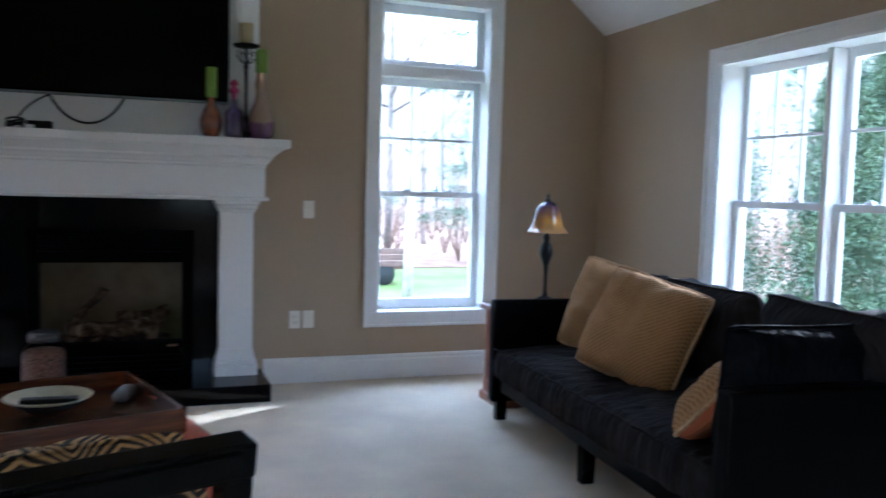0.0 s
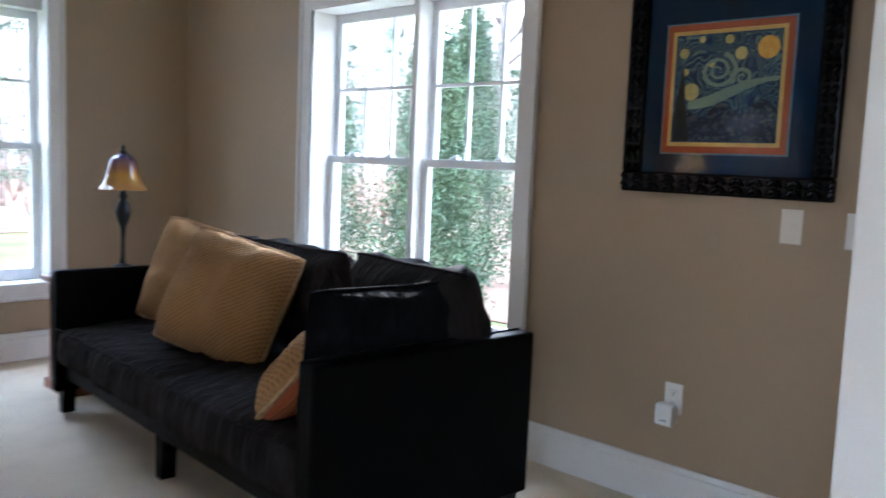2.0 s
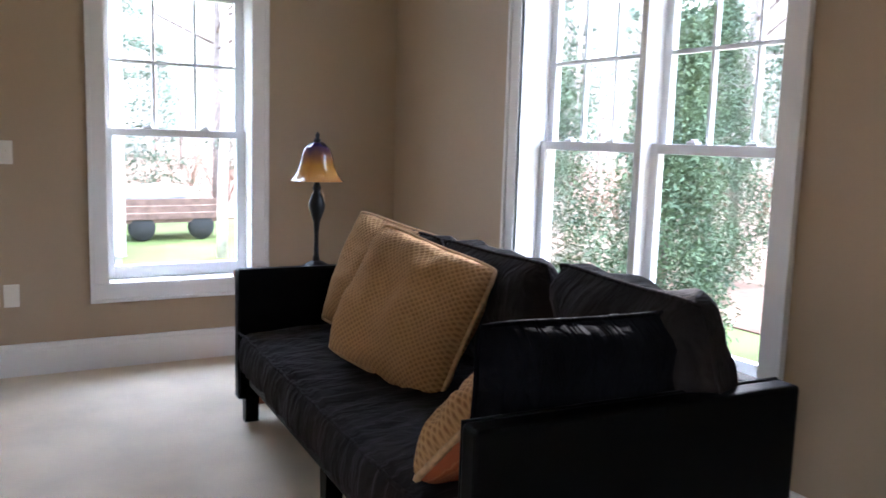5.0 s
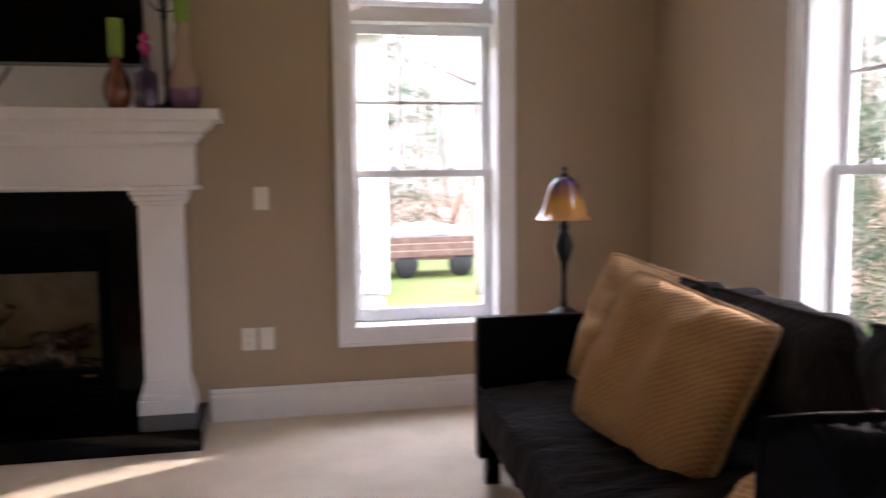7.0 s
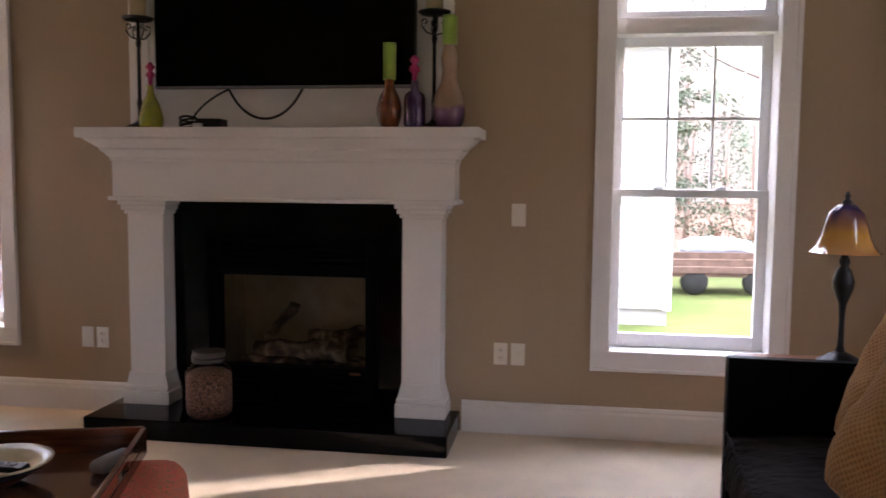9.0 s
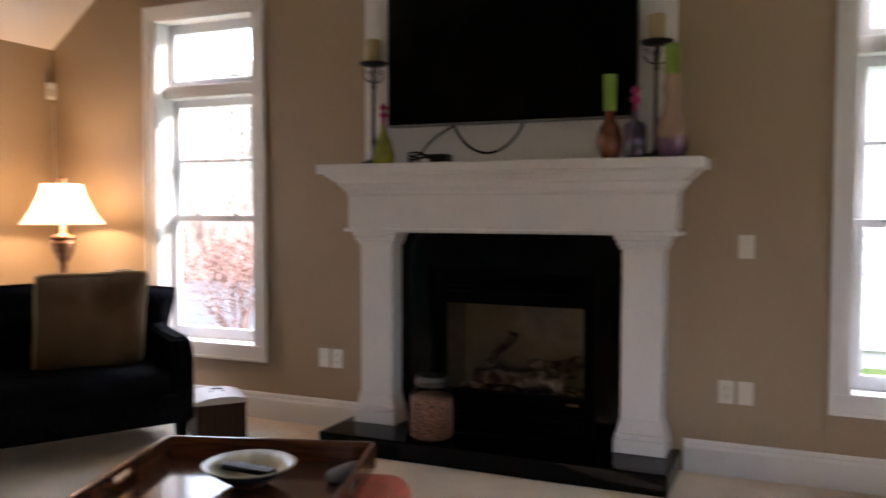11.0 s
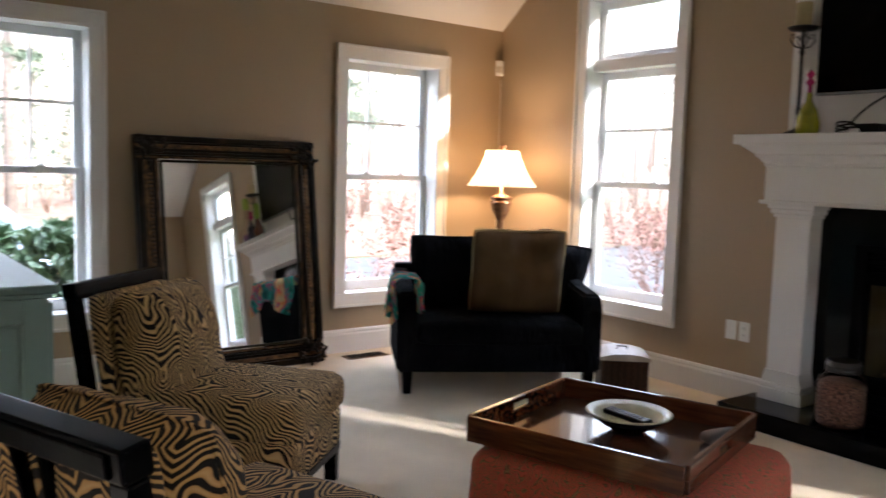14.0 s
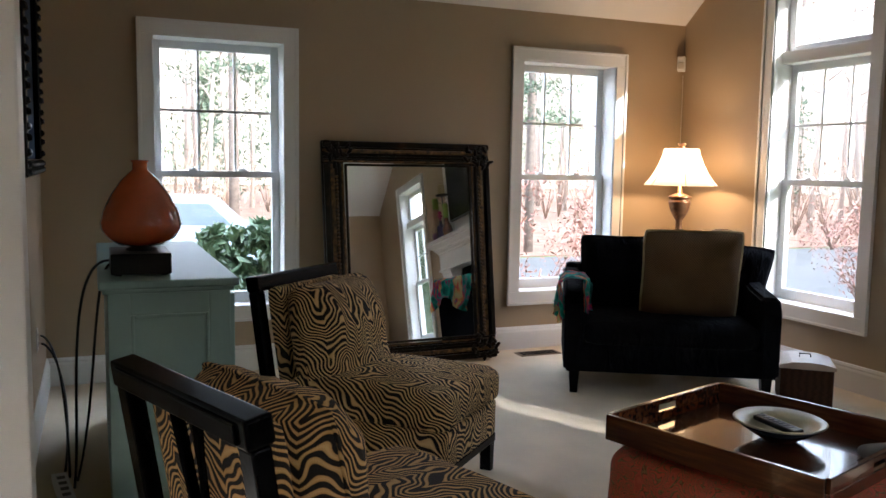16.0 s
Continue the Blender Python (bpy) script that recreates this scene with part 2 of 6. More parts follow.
M_DWOOD = mat("ebony_wood", (0.0018, 0.0019, 0.0024), 0.24, var=0.2, scale=12, bump=0.05, bscale=80, spec=0.07)
M_TAN = waffle_mat("tan_waffle", (0.46, 0.275, 0.125), (0.25, 0.13, 0.055), 70)
M_BROWNP = waffle_mat("brown_waffle", (0.20, 0.125, 0.065), (0.09, 0.055, 0.028), 95)
M_PIPING = mat("piping_cord", (0.42, 0.27, 0.14), 0.9, var=0.25, scale=60)
M_RUST = ramp_mat("rust_cloth", "wave", 16, [(0.3, (0.42, 0.12, 0.05)), (0.6, (0.50, 0.20, 0.09)), (0.9, (0.36, 0.10, 0.04))], rough=0.9, distort=2, bump=0.3)
M_ZEBRA = ramp_mat("tiger_chenille", "tiger", 80, [(0.50, (0.005, 0.0035, 0.003)), (0.59, (0.56, 0.36, 0.15)), (1.0, (0.72, 0.50, 0.24))], rough=0.85, distort=0.19, dscale=7.5, bump=0.5)
M_ZEBRA2 = ramp_mat("tiger_gold", "tiger", 80, [(0.48, (0.006, 0.004, 0.003)), (0.60, (0.48, 0.27, 0.10)), (1.0, (0.58, 0.37, 0.16))], rough=0.85, distort=0.2, dscale=7.0, bump=0.5)
M_TRAY = ramp_mat("mahogany", "noise", 5, [(0.3, (0.045, 0.012, 0.006)), (0.5, (0.085, 0.026, 0.011)), (0.7, (0.14, 0.048, 0.018))], rough=0.15, stretch=(1, 12, 12), coat=0.4)
M_REDW = ramp_mat("cherry_wood", "wave", 5, [(0.0, (0.17, 0.055, 0.025)), (1.0, (0.28, 0.10, 0.045))], rough=0.35, stretch=(6, 6, 1), distort=3, coat=0.2)
M_BOXW = ramp_mat("aged_box_wood", "wave", 4, [(0.0, (0.035, 0.015, 0.008)), (1.0, (0.06, 0.027, 0.014))], rough=0.5, stretch=(2, 8, 8), distort=3, spec=0.12)
M_BOXTOP = mat("whitewashed_lid", (0.50, 0.42, 0.36), 0.4, var=0.12, scale=9)
M_DAMASK = ramp_mat("red_damask", "contour", 11, [(0.0, (0.46, 0.085, 0.05)), (0.34, (0.58, 0.13, 0.075)), (0.40, (0.14, 0.06, 0.03)), (0.52, (0.34, 0.21, 0.09)), (0.66, (0.12, 0.05, 0.022)), (0.74, (0.54, 0.11, 0.06))], rough=0.9, distort=2.2, dscale=9, bump=0.5)
M_MINT = mat("mint_paint", (0.20, 0.31, 0.29), 0.42, var=0.05, scale=4, bump=0.04, bscale=60)
M_ORANGE = mat("orange_glass", (0.42, 0.085, 0.022), 0.12, var=0.22, scale=7, coat=0.8)
M_GOLDF = ramp_mat("dark_bronze_frame", "noise", 11, [(0.40, (0.004, 0.003, 0.0025)), (0.62, (0.014, 0.008, 0.004)), (0.78, (0.07, 0.035, 0.012))], rough=0.3, bump=0.2, spec=0.2)
M_BLACKF = mat("black_carved", (0.0016, 0.0022, 0.0034), 0.25, var=0.3, scale=25, spec=0.14)
M_MIRROR = mat("mirror_silver", (0.9, 0.9, 0.9), 0.015, metal=1.0, var=0)
M_PLATE = mat("ivory_plate", (0.74, 0.69, 0.60), 0.35, var=0.02)
M_WHITEP = mat("white_plate", (0.80, 0.80, 0.78), 0.35, var=0.02)
M_IRON = mat("wrought_iron", (0.004, 0.004, 0.005), 0.45, var=0.3, scale=40, spec=0.3)
M_WAX = mat("candle_wax", (0.42, 0.33, 0.17), 0.6, var=0.08, scale=10)
M_LIME = mat("lime_wrap", (0.20, 0.32, 0.04), 0.5, var=0.1, scale=12)
M_AMBERV = mat("amber_glass", (0.20, 0.055, 0.015), 0.12, var=0.4, scale=22, coat=0.7, trans=0.25)
M_PURPLE = mat("purple_glass", (0.05, 0.018, 0.11), 0.1, var=0.25, scale=14, coat=0.7, trans=0.3)
M_PINK = ramp_mat("pink_glass", "height", (0.0, 0.42), [(0.0, (0.07, 0.02, 0.08)), (0.30, (0.16, 0.06, 0.12)), (0.36, (0.34, 0.22, 0.16)), (1.0, (0.36, 0.25, 0.17))], rough=0.1, distort=0.08, dscale=18, coat=0.8)
M_YELLOW = mat("olive_glass", (0.38, 0.40, 0.02), 0.1, var=0.3, scale=12, coat=0.7, trans=0.3)
M_MAGENTA = mat("magenta_stopper", (0.30, 0.02, 0.10), 0.25, var=0.2, scale=12)
M_SHELL = ramp_mat("shell_fill", "cell", 95, [(0.0, (0.46, 0.29, 0.21)), (0.3, (0.24, 0.11, 0.065)), (0.55, (0.16, 0.07, 0.04)), (0.8, (0.04, 0.02, 0.015))], rough=0.4, bump=0.6)
M_CLEAR = glass_mat("jar_glass", (0.96, 0.97, 0.97), 0.0, 1.12)
M_SHADE = shade_mat("cream_shade", (0.90, 0.83, 0.70), 0.55)
M_BRONZE = mat("bronze_lamp", (0.20, 0.10, 0.05), 0.35, metal=0.7, var=0.35, scale=30)
M_ARTGL = ramp_mat("iridescent_glass", "height", (0.44, 0.66), [(0.0, (0.62, 0.58, 0.66)), (0.10, (0.45, 0.22, 0.08)), (0.5, (0.42, 0.20, 0.035)), (0.72, (0.22, 0.10, 0.06)), (0.92, (0.035, 0.02, 0.10))], rough=0.1, distort=0.06, dscale=14, coat=1.0)
M_CREAM = mat("cream_glaze", (0.46, 0.42, 0.29), 0.3, var=0.12, scale=18)
M_BOWLIN = mat("dark_glaze", (0.02, 0.022, 0.03), 0.18, var=0.3, scale=10)
M_GREY = mat("grey_cloth", (0.16, 0.16, 0.17), 0.7, var=0.15, scale=20)
M_THROW = ramp_mat("knit_throw", "noise", 8, [(0.36, (0.01, 0.14, 0.12)), (0.47, (0.04, 0.48, 0.38)), (0.50, (0.46, 0.04, 0.26)), (0.54, (0.75, 0.14, 0.12)), (0.58, (0.80, 0.38, 0.12)), (0.64, (0.72, 0.60, 0.30))], rough=0.95, stretch=(1, 1.6, 0.7), distort=1.2, bump=0.8)
M_VENT = mat("brass_vent", (0.16, 0.10, 0.05), 0.45, metal=0.3, var=0.15, scale=30)
M_ARTBLUE = mat("navy_mat", (0.004, 0.020, 0.048), 0.85, var=0.06, scale=20, spec=0.2)
M_ARTOR = mat("brick_fillet", (0.40, 0.095, 0.03), 0.7, var=0.08, scale=30)
M_ARTLINE = mat("pale_blue_line", (0.16, 0.26, 0.34), 0.7, var=0.06, scale=30)
M_ARTGOLD = mat("gold_fillet", (0.70, 0.46, 0.13), 0.5, var=0.08, scale=30)
M_ART = ramp_mat("swirl_paint", "contour", 9, [(0.0, (0.008, 0.022, 0.085)), (0.4, (0.02, 0.06, 0.15)), (0.7, (0.07, 0.15, 0.20)), (1.0, (0.20, 0.27, 0.20))], rough=0.6, distort=1.6, dscale=26, bump=0.6)
M_ARTY = ramp_mat("star_paint", "noise", 60, [(0.3, (0.50, 0.45, 0.20)), (0.7, (0.72, 0.62, 0.22))], rough=0.6, bump=0.6)
M_ARTM = ramp_mat("moon_paint", "noise", 50, [(0.3, (0.70, 0.33, 0.04)), (0.7, (0.80, 0.52, 0.10))], rough=0.6, bump=0.6)
M_ARTG = ramp_mat("cloud_paint", "wave", 30, [(0.2, (0.16, 0.27, 0.25)), (0.6, (0.42, 0.48, 0.26)), (1.0, (0.25, 0.36, 0.32))], rough=0.6, distort=4, bump=0.6)
M_ARTD = ramp_mat("hill_paint", "noise", 70, [(0.35, (0.008, 0.012, 0.02)), (0.52, (0.02, 0.04, 0.09)), (0.62, (0.16, 0.18, 0.16)), (0.68, (0.02, 0.03, 0.06))], rough=0.6, bump=0.6)
# outside
M_GRASS = mat("lawn", (0.06, 0.10, 0.025), 0.95, col2=(0.12, 0.13, 0.05), spec=0.08, scale=0.6, bump=0.8, bscale=30)
M_MULCH = mat("leaf_litter", (0.11, 0.065, 0.045), 0.95, col2=(0.20, 0.13, 0.095), spec=0.08, scale=2.0, bump=0.8, bscale=25)
M_DRIVE = mat("driveway", (0.08, 0.078, 0.076), 0.9, spec=0.08, var=0.12, scale=2, bump=0.4, bscale=60)
M_BARK = mat("bark", (0.19, 0.155, 0.13), 0.95, var=0.3, scale=9, bump=0.8, bscale=30)
M_BIRCH = mat("birch_bark", (0.5, 0.47, 0.43), 0.8, var=0.25, scale=7, bump=0.3, bscale=20)
M_NEEDLE = mat("pine_needles", (0.04, 0.065, 0.04), 0.8, col2=(0.08, 0.105, 0.055), scale=1.2)
M_CEDAR = mat("arborvitae_leaves", (0.035, 0.065, 0.035), 0.8, col2=(0.085, 0.12, 0.05), scale=2.2)
# far bark: sunlight and haze are put into this paler copy of the bark colour
M_FARBARK = mat("bark_painted_sunlit", (0.34, 0.29, 0.25), 0.95, col2=(0.48, 0.42, 0.36), scale=0.4)
M_RHODO = mat("rhododendron_leaves", (0.04, 0.085, 0.04), 0.45, col2=(0.09, 0.14, 0.07), scale=6)
M_REDTWIG = mat("red_twigs", (0.20, 0.085, 0.07), 0.9, col2=(0.30, 0.17, 0.13), scale=3)
M_YGREEN = mat("yellow_shrub", (0.14, 0.15, 0.03), 0.85, col2=(0.20, 0.19, 0.06), scale=4)
M_SIDING = mat("white_siding", (0.66, 0.67, 0.67), 0.6, var=0.03, scale=2)
M_ROOFG = mat("grey_shingles", (0.14, 0.135, 0.13), 0.9, var=0.25, scale=9, bump=0.5, bscale=40)
M_CONC = mat("concrete", (0.38, 0.37, 0.36), 0.9, var=0.1, scale=5)
M_CARP = mat("silver_blue_car", (0.34, 0.42, 0.54), 0.25, metal=0.3, var=0.05, coat=0.8)
M_CARGL = mat("car_window", (0.10, 0.13, 0.16), 0.08, var=0.05, spec=0.8)
M_HAZE = ramp_mat("far_woodland", "noise", 0.35, [(0.35, (0.20, 0.24, 0.17)), (0.5, (0.34, 0.30, 0.25)), (0.65, (0.46, 0.39, 0.33))], rough=1.0, stretch=(1, 1, 0.35), distort=0.6, spec=0.0)
M_BRUSH = mat("dry_brush", (0.26, 0.17, 0.13), 0.95, col2=(0.40, 0.29, 0.21), scale=0.5)
M_TYRE = mat("tyre_rubber", (0.02, 0.02, 0.02), 0.8, var=0.1)
M_CARTW = mat("weathered_boards", (0.15, 0.09, 0.07), 0.85, var=0.3, scale=8, bump=0.4, bscale=30)
M_TARP = mat("grey_tarp", (0.30, 0.32, 0.36), 0.6, var=0.15, scale=5, bump=0.4, bscale=10)


# ---- mesh helpers ----
def box(bm, x0, x1, y0, y1, z0, z1, bev=0.0, seg=2):
    r = bmesh.ops.create_cube(bm, size=1.0, matrix=Matrix.LocRotScale(((x0 + x1) / 2, (y0 + y1) / 2, (z0 + z1) / 2), None, (x1 - x0, y1 - y0, z1 - z0)))
    if bev:
        es = {e for v in r["verts"] for e in v.link_edges}
        bmesh.ops.bevel(bm, geom=list(es), offset=bev, segments=seg, affect="EDGES", profile=0.5)
    return bm


def B(x0, x1, y0, y1, z0, z1, bev=0.0, seg=2):
    return box(bmesh.new(), x0, x1, y0, y1, z0, z1, bev, seg)


def lathe(bm, prof, cx=0.0, cy=0.0, segs=28, flute=0, depth=0.0):
    rings = []
    for r, z in prof:
        ring = []
        for i in range(segs):
            a = 2 * math.pi * i / segs
            rr = r * (1 + depth * math.cos(flute * a)) if flute else r
            ring.append(bm.verts.new((cx + rr * math.cos(a), cy + rr * math.sin(a), z)))
        rings.append(ring)
    for a, b in zip(rings, rings[1:]):
        for i in range(segs):
            f = bm.faces.new((a[i], a[(i + 1) % segs], b[(i + 1) % segs], b[i]))
            f.smooth = True
    for ring, flip in ((rings[0], True), (rings[-1], False)):
        if (Vector(ring[0].co) - Vector(ring[segs // 2].co)).length > 1e-3:
            bm.faces.new(ring[::-1] if flip else ring)
    return bm


def L(prof, cx=0.0, cy=0.0, segs=28, flute=0, depth=0.0):
    return lathe(bmesh.new(), prof, cx, cy, segs, flute, depth)


def tube(bm, pts, r, segs=8, close=False):
    pts = [Vector(p) for p in pts]
    rings, n = [], len(pts)
    up = Vector((0.013, 0.021, 1.0))
    for i, p in enumerate(pts):
        d = (pts[(i + 1) % n] - pts[i - 1]) if close else (pts[min(i + 1, n - 1)] - pts[max(i - 1, 0)])
        d = d.normalized() if d.length > 1e-9 else Vector((0, 0, 1))
        s = d.cross(up)
        s = s.normalized() if s.length > 1e-3 else d.cross(Vector((1, 0, 0))).normalized()
        u = s.cross(d)
        rad = r[i] if isinstance(r, (list, tuple)) else r
        rings.append([bm.verts.new(p + rad * (math.cos(2 * math.pi * k / segs) * s + math.sin(2 * math.pi * k / segs) * u)) for k in range(segs)])
    pairs = list(zip(rings, rings[1:])) + ([(rings[-1], rings[0])] if close else [])
    for a, b in pairs:
        for k in range(segs):
            f = bm.faces.new((a[k], a[(k + 1) % segs], b[(k + 1) % segs], b[k]))
            f.smooth = True
    if not close:
        bm.faces.new(rings[0][::-1])
        bm.faces.new(rings[-1])
    return bm


def bez(a, b, c, d, n=14):
    a, b, c, d = (Vector(v) for v in (a, b, c, d))
    return [a * (1 - t) ** 3 + b * 3 * t * (1 - t) ** 2 + c * 3 * t * t * (1 - t) + d * t ** 3 for t in (i / (n - 1) for i in range(n))]


def extrude_poly(bm, pts, axis, a0, a1):
    """A prism: pts in the plane across the axis, from a0 to a1."""
    def at(p, a):
        return {"x": (a, p[0], p[1]), "y": (p[0], a, p[1]), "z": (p[0], p[1], a)}[axis]
    lo, hi = [bm.verts.new(at(p, a0)) for p in pts], [bm.verts.new(at(p, a1)) for p in pts]
    n = len(pts)
    bm.faces.new(lo)
    bm.faces.new(hi[::-1])
    for i in range(n):
        bm.faces.new((lo[i], hi[i], hi[(i + 1) % n], lo[(i + 1) % n]))
    bmesh.ops.recalc_face_normals(bm, faces=bm.faces)
    return bm


def part(name, bm, material, parent=None, label="", smooth=False, m=None):
    me = bpy.data.meshes.new(name)
    if smooth:
        for f in bm.faces:
            f.smooth = True
    bm.to_mesh(me)
    bm.free()
    me.materials.append(material)
    ob = new(name, me)
    if parent:
        ob.parent = parent
    if m is not None:
        ob.matrix_basis = m
    if label:
        ob["label"] = label
    return ob


def thing(name, label, category, m, group="", kind=""):
    ob = new(name)
    ob.empty_display_size = 0.1
    ob.matrix_basis = m
    return tagged(ob, label, category, group, kind)


def solid(name, bm, material, label, category, kind="", m=None, group="", smooth=False):
    return tagged(part(name, bm, material, None, "", smooth, m), label, category, group, kind)


def pillow_bm(w, h, d, n=16, wob=0.0, seed=0, pinch=0.07):
    """A stuffed cushion in the xz plane, thick along y, with pulled-out corners and creases."""
    bm, side = bmesh.new(), {}
    for s in (1, -1):
        for i in range(n + 1):
            for j in range(n + 1):
                u, v = 2 * i / n - 1, 2 * j / n - 1
                edge = i in (0, n) or j in (0, n)
                if s == -1 and edge:
                    side[s, i, j] = side[1, i, j]
                    continue
                t = ((1 - u ** 4) * (1 - v ** 4)) ** 0.55 if not edge else 0.0
                x = u * w / 2 * (1 - pinch * (1 - v * v))
                z = v * h / 2 * (1 - pinch * (1 - u * u))
                x, z = x * (1 - 0.07 * (u * v) ** 4), z * (1 - 0.07 * (u * v) ** 4)
                k = wob * noise.noise(Vector((u * 2.3 + seed, v * 2.3, s * 1.7))) * (0 if edge else 1)
                rim = max(abs(u), abs(v))
                if wob and not edge and rim > 0.45:
                    run = z if abs(u) > abs(v) else x
                    k += 0.05 * (rim - 0.45) * math.sin(run * 70 + 9 * noise.noise(Vector((run * 9, seed, s))))
                side[s, i, j] = bm.verts.new((x, s * d / 2 * t * (1 + k), z + 0.3 * k * d * (1 if not edge else 0)))
        for i in range(n):
            for j in range(n):
                q = [side[s, i, j], side[s, i + 1, j], side[s, i + 1, j + 1], side[s, i, j + 1]]
                f = bm.faces.new(q if s == -1 else q[::-1])
                f.smooth = True
    return bm


def pillow_edge(w, h, pinch=0.07, n=16):
    out = []
    for k in range(4 * n):
        q, t = divmod(k, n)
        a = 2 * t / n - 1
        u, v = ((a, -1), (1, a), (-a, 1), (-1, -a))[q]
        c = 1 - 0.07 * (u * v) ** 4
        out.append((u * w / 2 * (1 - pinch * (1 - v * v)) * c, 0, v * h / 2 * (1 - pinch * (1 - u * u)) * c))
    return out


def soft_box(x0, x1, y0, y1, z0, z1, r=0.04, crown=0.02, n=10, wob=0.006, seed=0):
    """An upholstery block: rounded edges, a crowned top, slight creases."""
    bm = B(x0, x1, y0, y1, z0, z1)
    bmesh.ops.subdivide_edges(bm, edges=bm.edges[:], cuts=n, use_grid_fill=True)
    cx, cy, cz = (x0 + x1) / 2, (y0 + y1) / 2, (z0 + z1) / 2
    hx, hy, hz = (x1 - x0) / 2, (y1 - y0) / 2, (z1 - z0) / 2
    r = min(r, hx, hy, hz)
    for v in bm.verts:
        d = Vector((v.co.x - cx, v.co.y - cy, v.co.z - cz))
        core = Vector((max(-hx + r, min(hx - r, d.x)), max(-hy + r, min(hy - r, d.y)), max(-hz + r, min(hz - r, d.z))))
        o = d - core
        if o.length > 1e-6:
            d = core + o.normalized() * r
        u, w = d.x / hx, d.y / hy
        if d.z > 0:
            d.z += crown * max(0, 1 - u * u) * max(0, 1 - w * w) * (d.z / hz)
        k = noise.noise(Vector((v.co.x * 6 + seed, v.co.y * 6, v.co.z * 6)))
        d += d.normalized() * wob * k
        v.co = Vector((cx, cy, cz)) + d
    for f in bm.faces:
        f.smooth = True
    return bm


def quad(x0, x1, y, z0, z1):
    """One thin sheet facing local -y."""
    bm = bmesh.new()
    bm.faces.new([bm.verts.new(p) for p in ((x0, y, z0), (x1, y, z0), (x1, y, z1), (x0, y, z1))])
    return bm


# ---- structure ----
XW, XE, YS = -3.39, 3.36, -4.52
EAVE, SLOPE = 2.435, 0.80


def roof(x):
    return EAVE + SLOPE * max(0.0, min(x - XW, XE - x))


def wall(name, axis, u0, u1, d0, d1, holes, top, label, extra=()):
    """A wall of real thickness; holes (u, u, z, z) go through it."""
    bm = bmesh.new()
    cuts = sorted({u0, u1, *extra, *(c for h in holes for c in h[:2])})
    for a, b in zip(cuts, cuts[1:]):
        mid, z = (a + b) / 2, -0.06
        spans = []
        for h in sorted((h for h in holes if h[0] < mid < h[1]), key=lambda h: h[2]):
            if h[2] > z:
                spans.append((z, h[2], z, h[2]))
            z = h[3]
        spans.append((z, top(a), z, top(b)))
        for za0, za1, zb0, zb1 in spans:
            extrude_poly(bm, [(a, za0), (b, zb0), (b, zb1), (a, za1)], "y" if axis == "x" else "x", d0, d1)
    return solid(name, bm, M_WALL, label, "wall", "structure")


flat = lambda z: (lambda u: z)
NH = 0.40
N1, N2 = -2.065, 2.075
wall("wall_north", "x", XW - 0.21, XE + 0.21, 0, 0.21, [(N1 - NH, N1 + NH, 0.43, 2.55), (N2 - NH, N2 + NH, 0.43, 2.55), (-0.42, 0.46, 0.25, 0.83)], lambda x: roof(x) + 0.02,
     "tan painted gable wall with the fireplace and two tall windows", (0.045, XW, XE))
W1, W2, WH = -1.016, -3.505, 0.404
wall("wall_west", "y", -4.66, 0, XW - 0.21, XW, [(W1 - WH, W1 + WH, 0.41, 2.09), (W2 - WH, W2 + WH, 0.41, 2.09)], flat(EAVE), "tan painted wall with two windows")
E1, EH = -2.087, 0.751
wall("wall_east", "y", -4.66, 0, XE, XE + 0.21, [(E1 - EH, E1 + EH, 0.415, 2.065)], flat(EAVE), "tan painted wall with a double window")
wall("wall_south", "x", XW - 0.16, XE + 0.16, -4.66, YS, [(-0.24, 2.66, -0.06, 2.32)], lambda x: roof(x) + 0.02, "tan painted wall with a wide cased opening", (0.045, XW, XE))
# unseen end of the adjoining room; bare openings added to let sky light in
for nm, ax, a, b, d0, d1, hs in (("wall_back", "x", -3.4, 4.4, -8.16, -8.0, [(0.6, 1.5, 0.9, 2.0)]), ("wall_back_west", "y", -8.0, -4.66, -3.56, -3.4, [(-7.85, -4.9, 0.25, 2.5)]), ("wall_back_east", "y", -8.0, -4.66, 4.4, 4.56, [])):
    wall(nm, ax, a, b, d0, d1, hs, flat(2.7), "tan painted wall of the adjoining room")

bm = bmesh.new()
for xa, xb, za, zb in ((XW - 0.3, 0.045, roof(XW) - 0.3 * SLOPE, roof(0.045)), (0.045, XE + 0.3, roof(0.045), roof(XE) - 0.3 * SLOPE)):
    extrude_poly(bm, [(xa, za), (xb, zb), (xb, zb + 0.12), (xa, za + 0.12)], "y", -4.7, 0.5)
solid("ceiling", bm, M_CEIL, "white vaulted ceiling sloping up to a ridge", "ceiling", "structure")
solid("ceiling_back", B(-3.56, 4.56, -8.16, -4.66, 2.7, 2.8), M_CEIL, "flat white ceiling of the adjoining room", "ceiling", "structure")
solid("floor", B(-3.6, 4.6, -8.2, 0.21, -0.12, 0.0), M_CARPET, "beige wall-to-wall loop carpet", "floor", "structure")

# cased opening towards the adjoining room
op = thing("door_1", "white painted cased opening without a door leaf", "opening", pose(0, 0, 0), kind="structure")
part("jamb", B(-0.24, -0.105, -4.68, -4.385, 0, 2.32, 0.006), M_TRIM, op)
part("jamb", B(2.525, 2.66, -4.68, -4.47, 0, 2.32, 0.006), M_TRIM, op)
part("head", B(-0.24, 2.66, -4.68, -4.47, 2.30, 2.42, 0.006), M_TRIM, op)


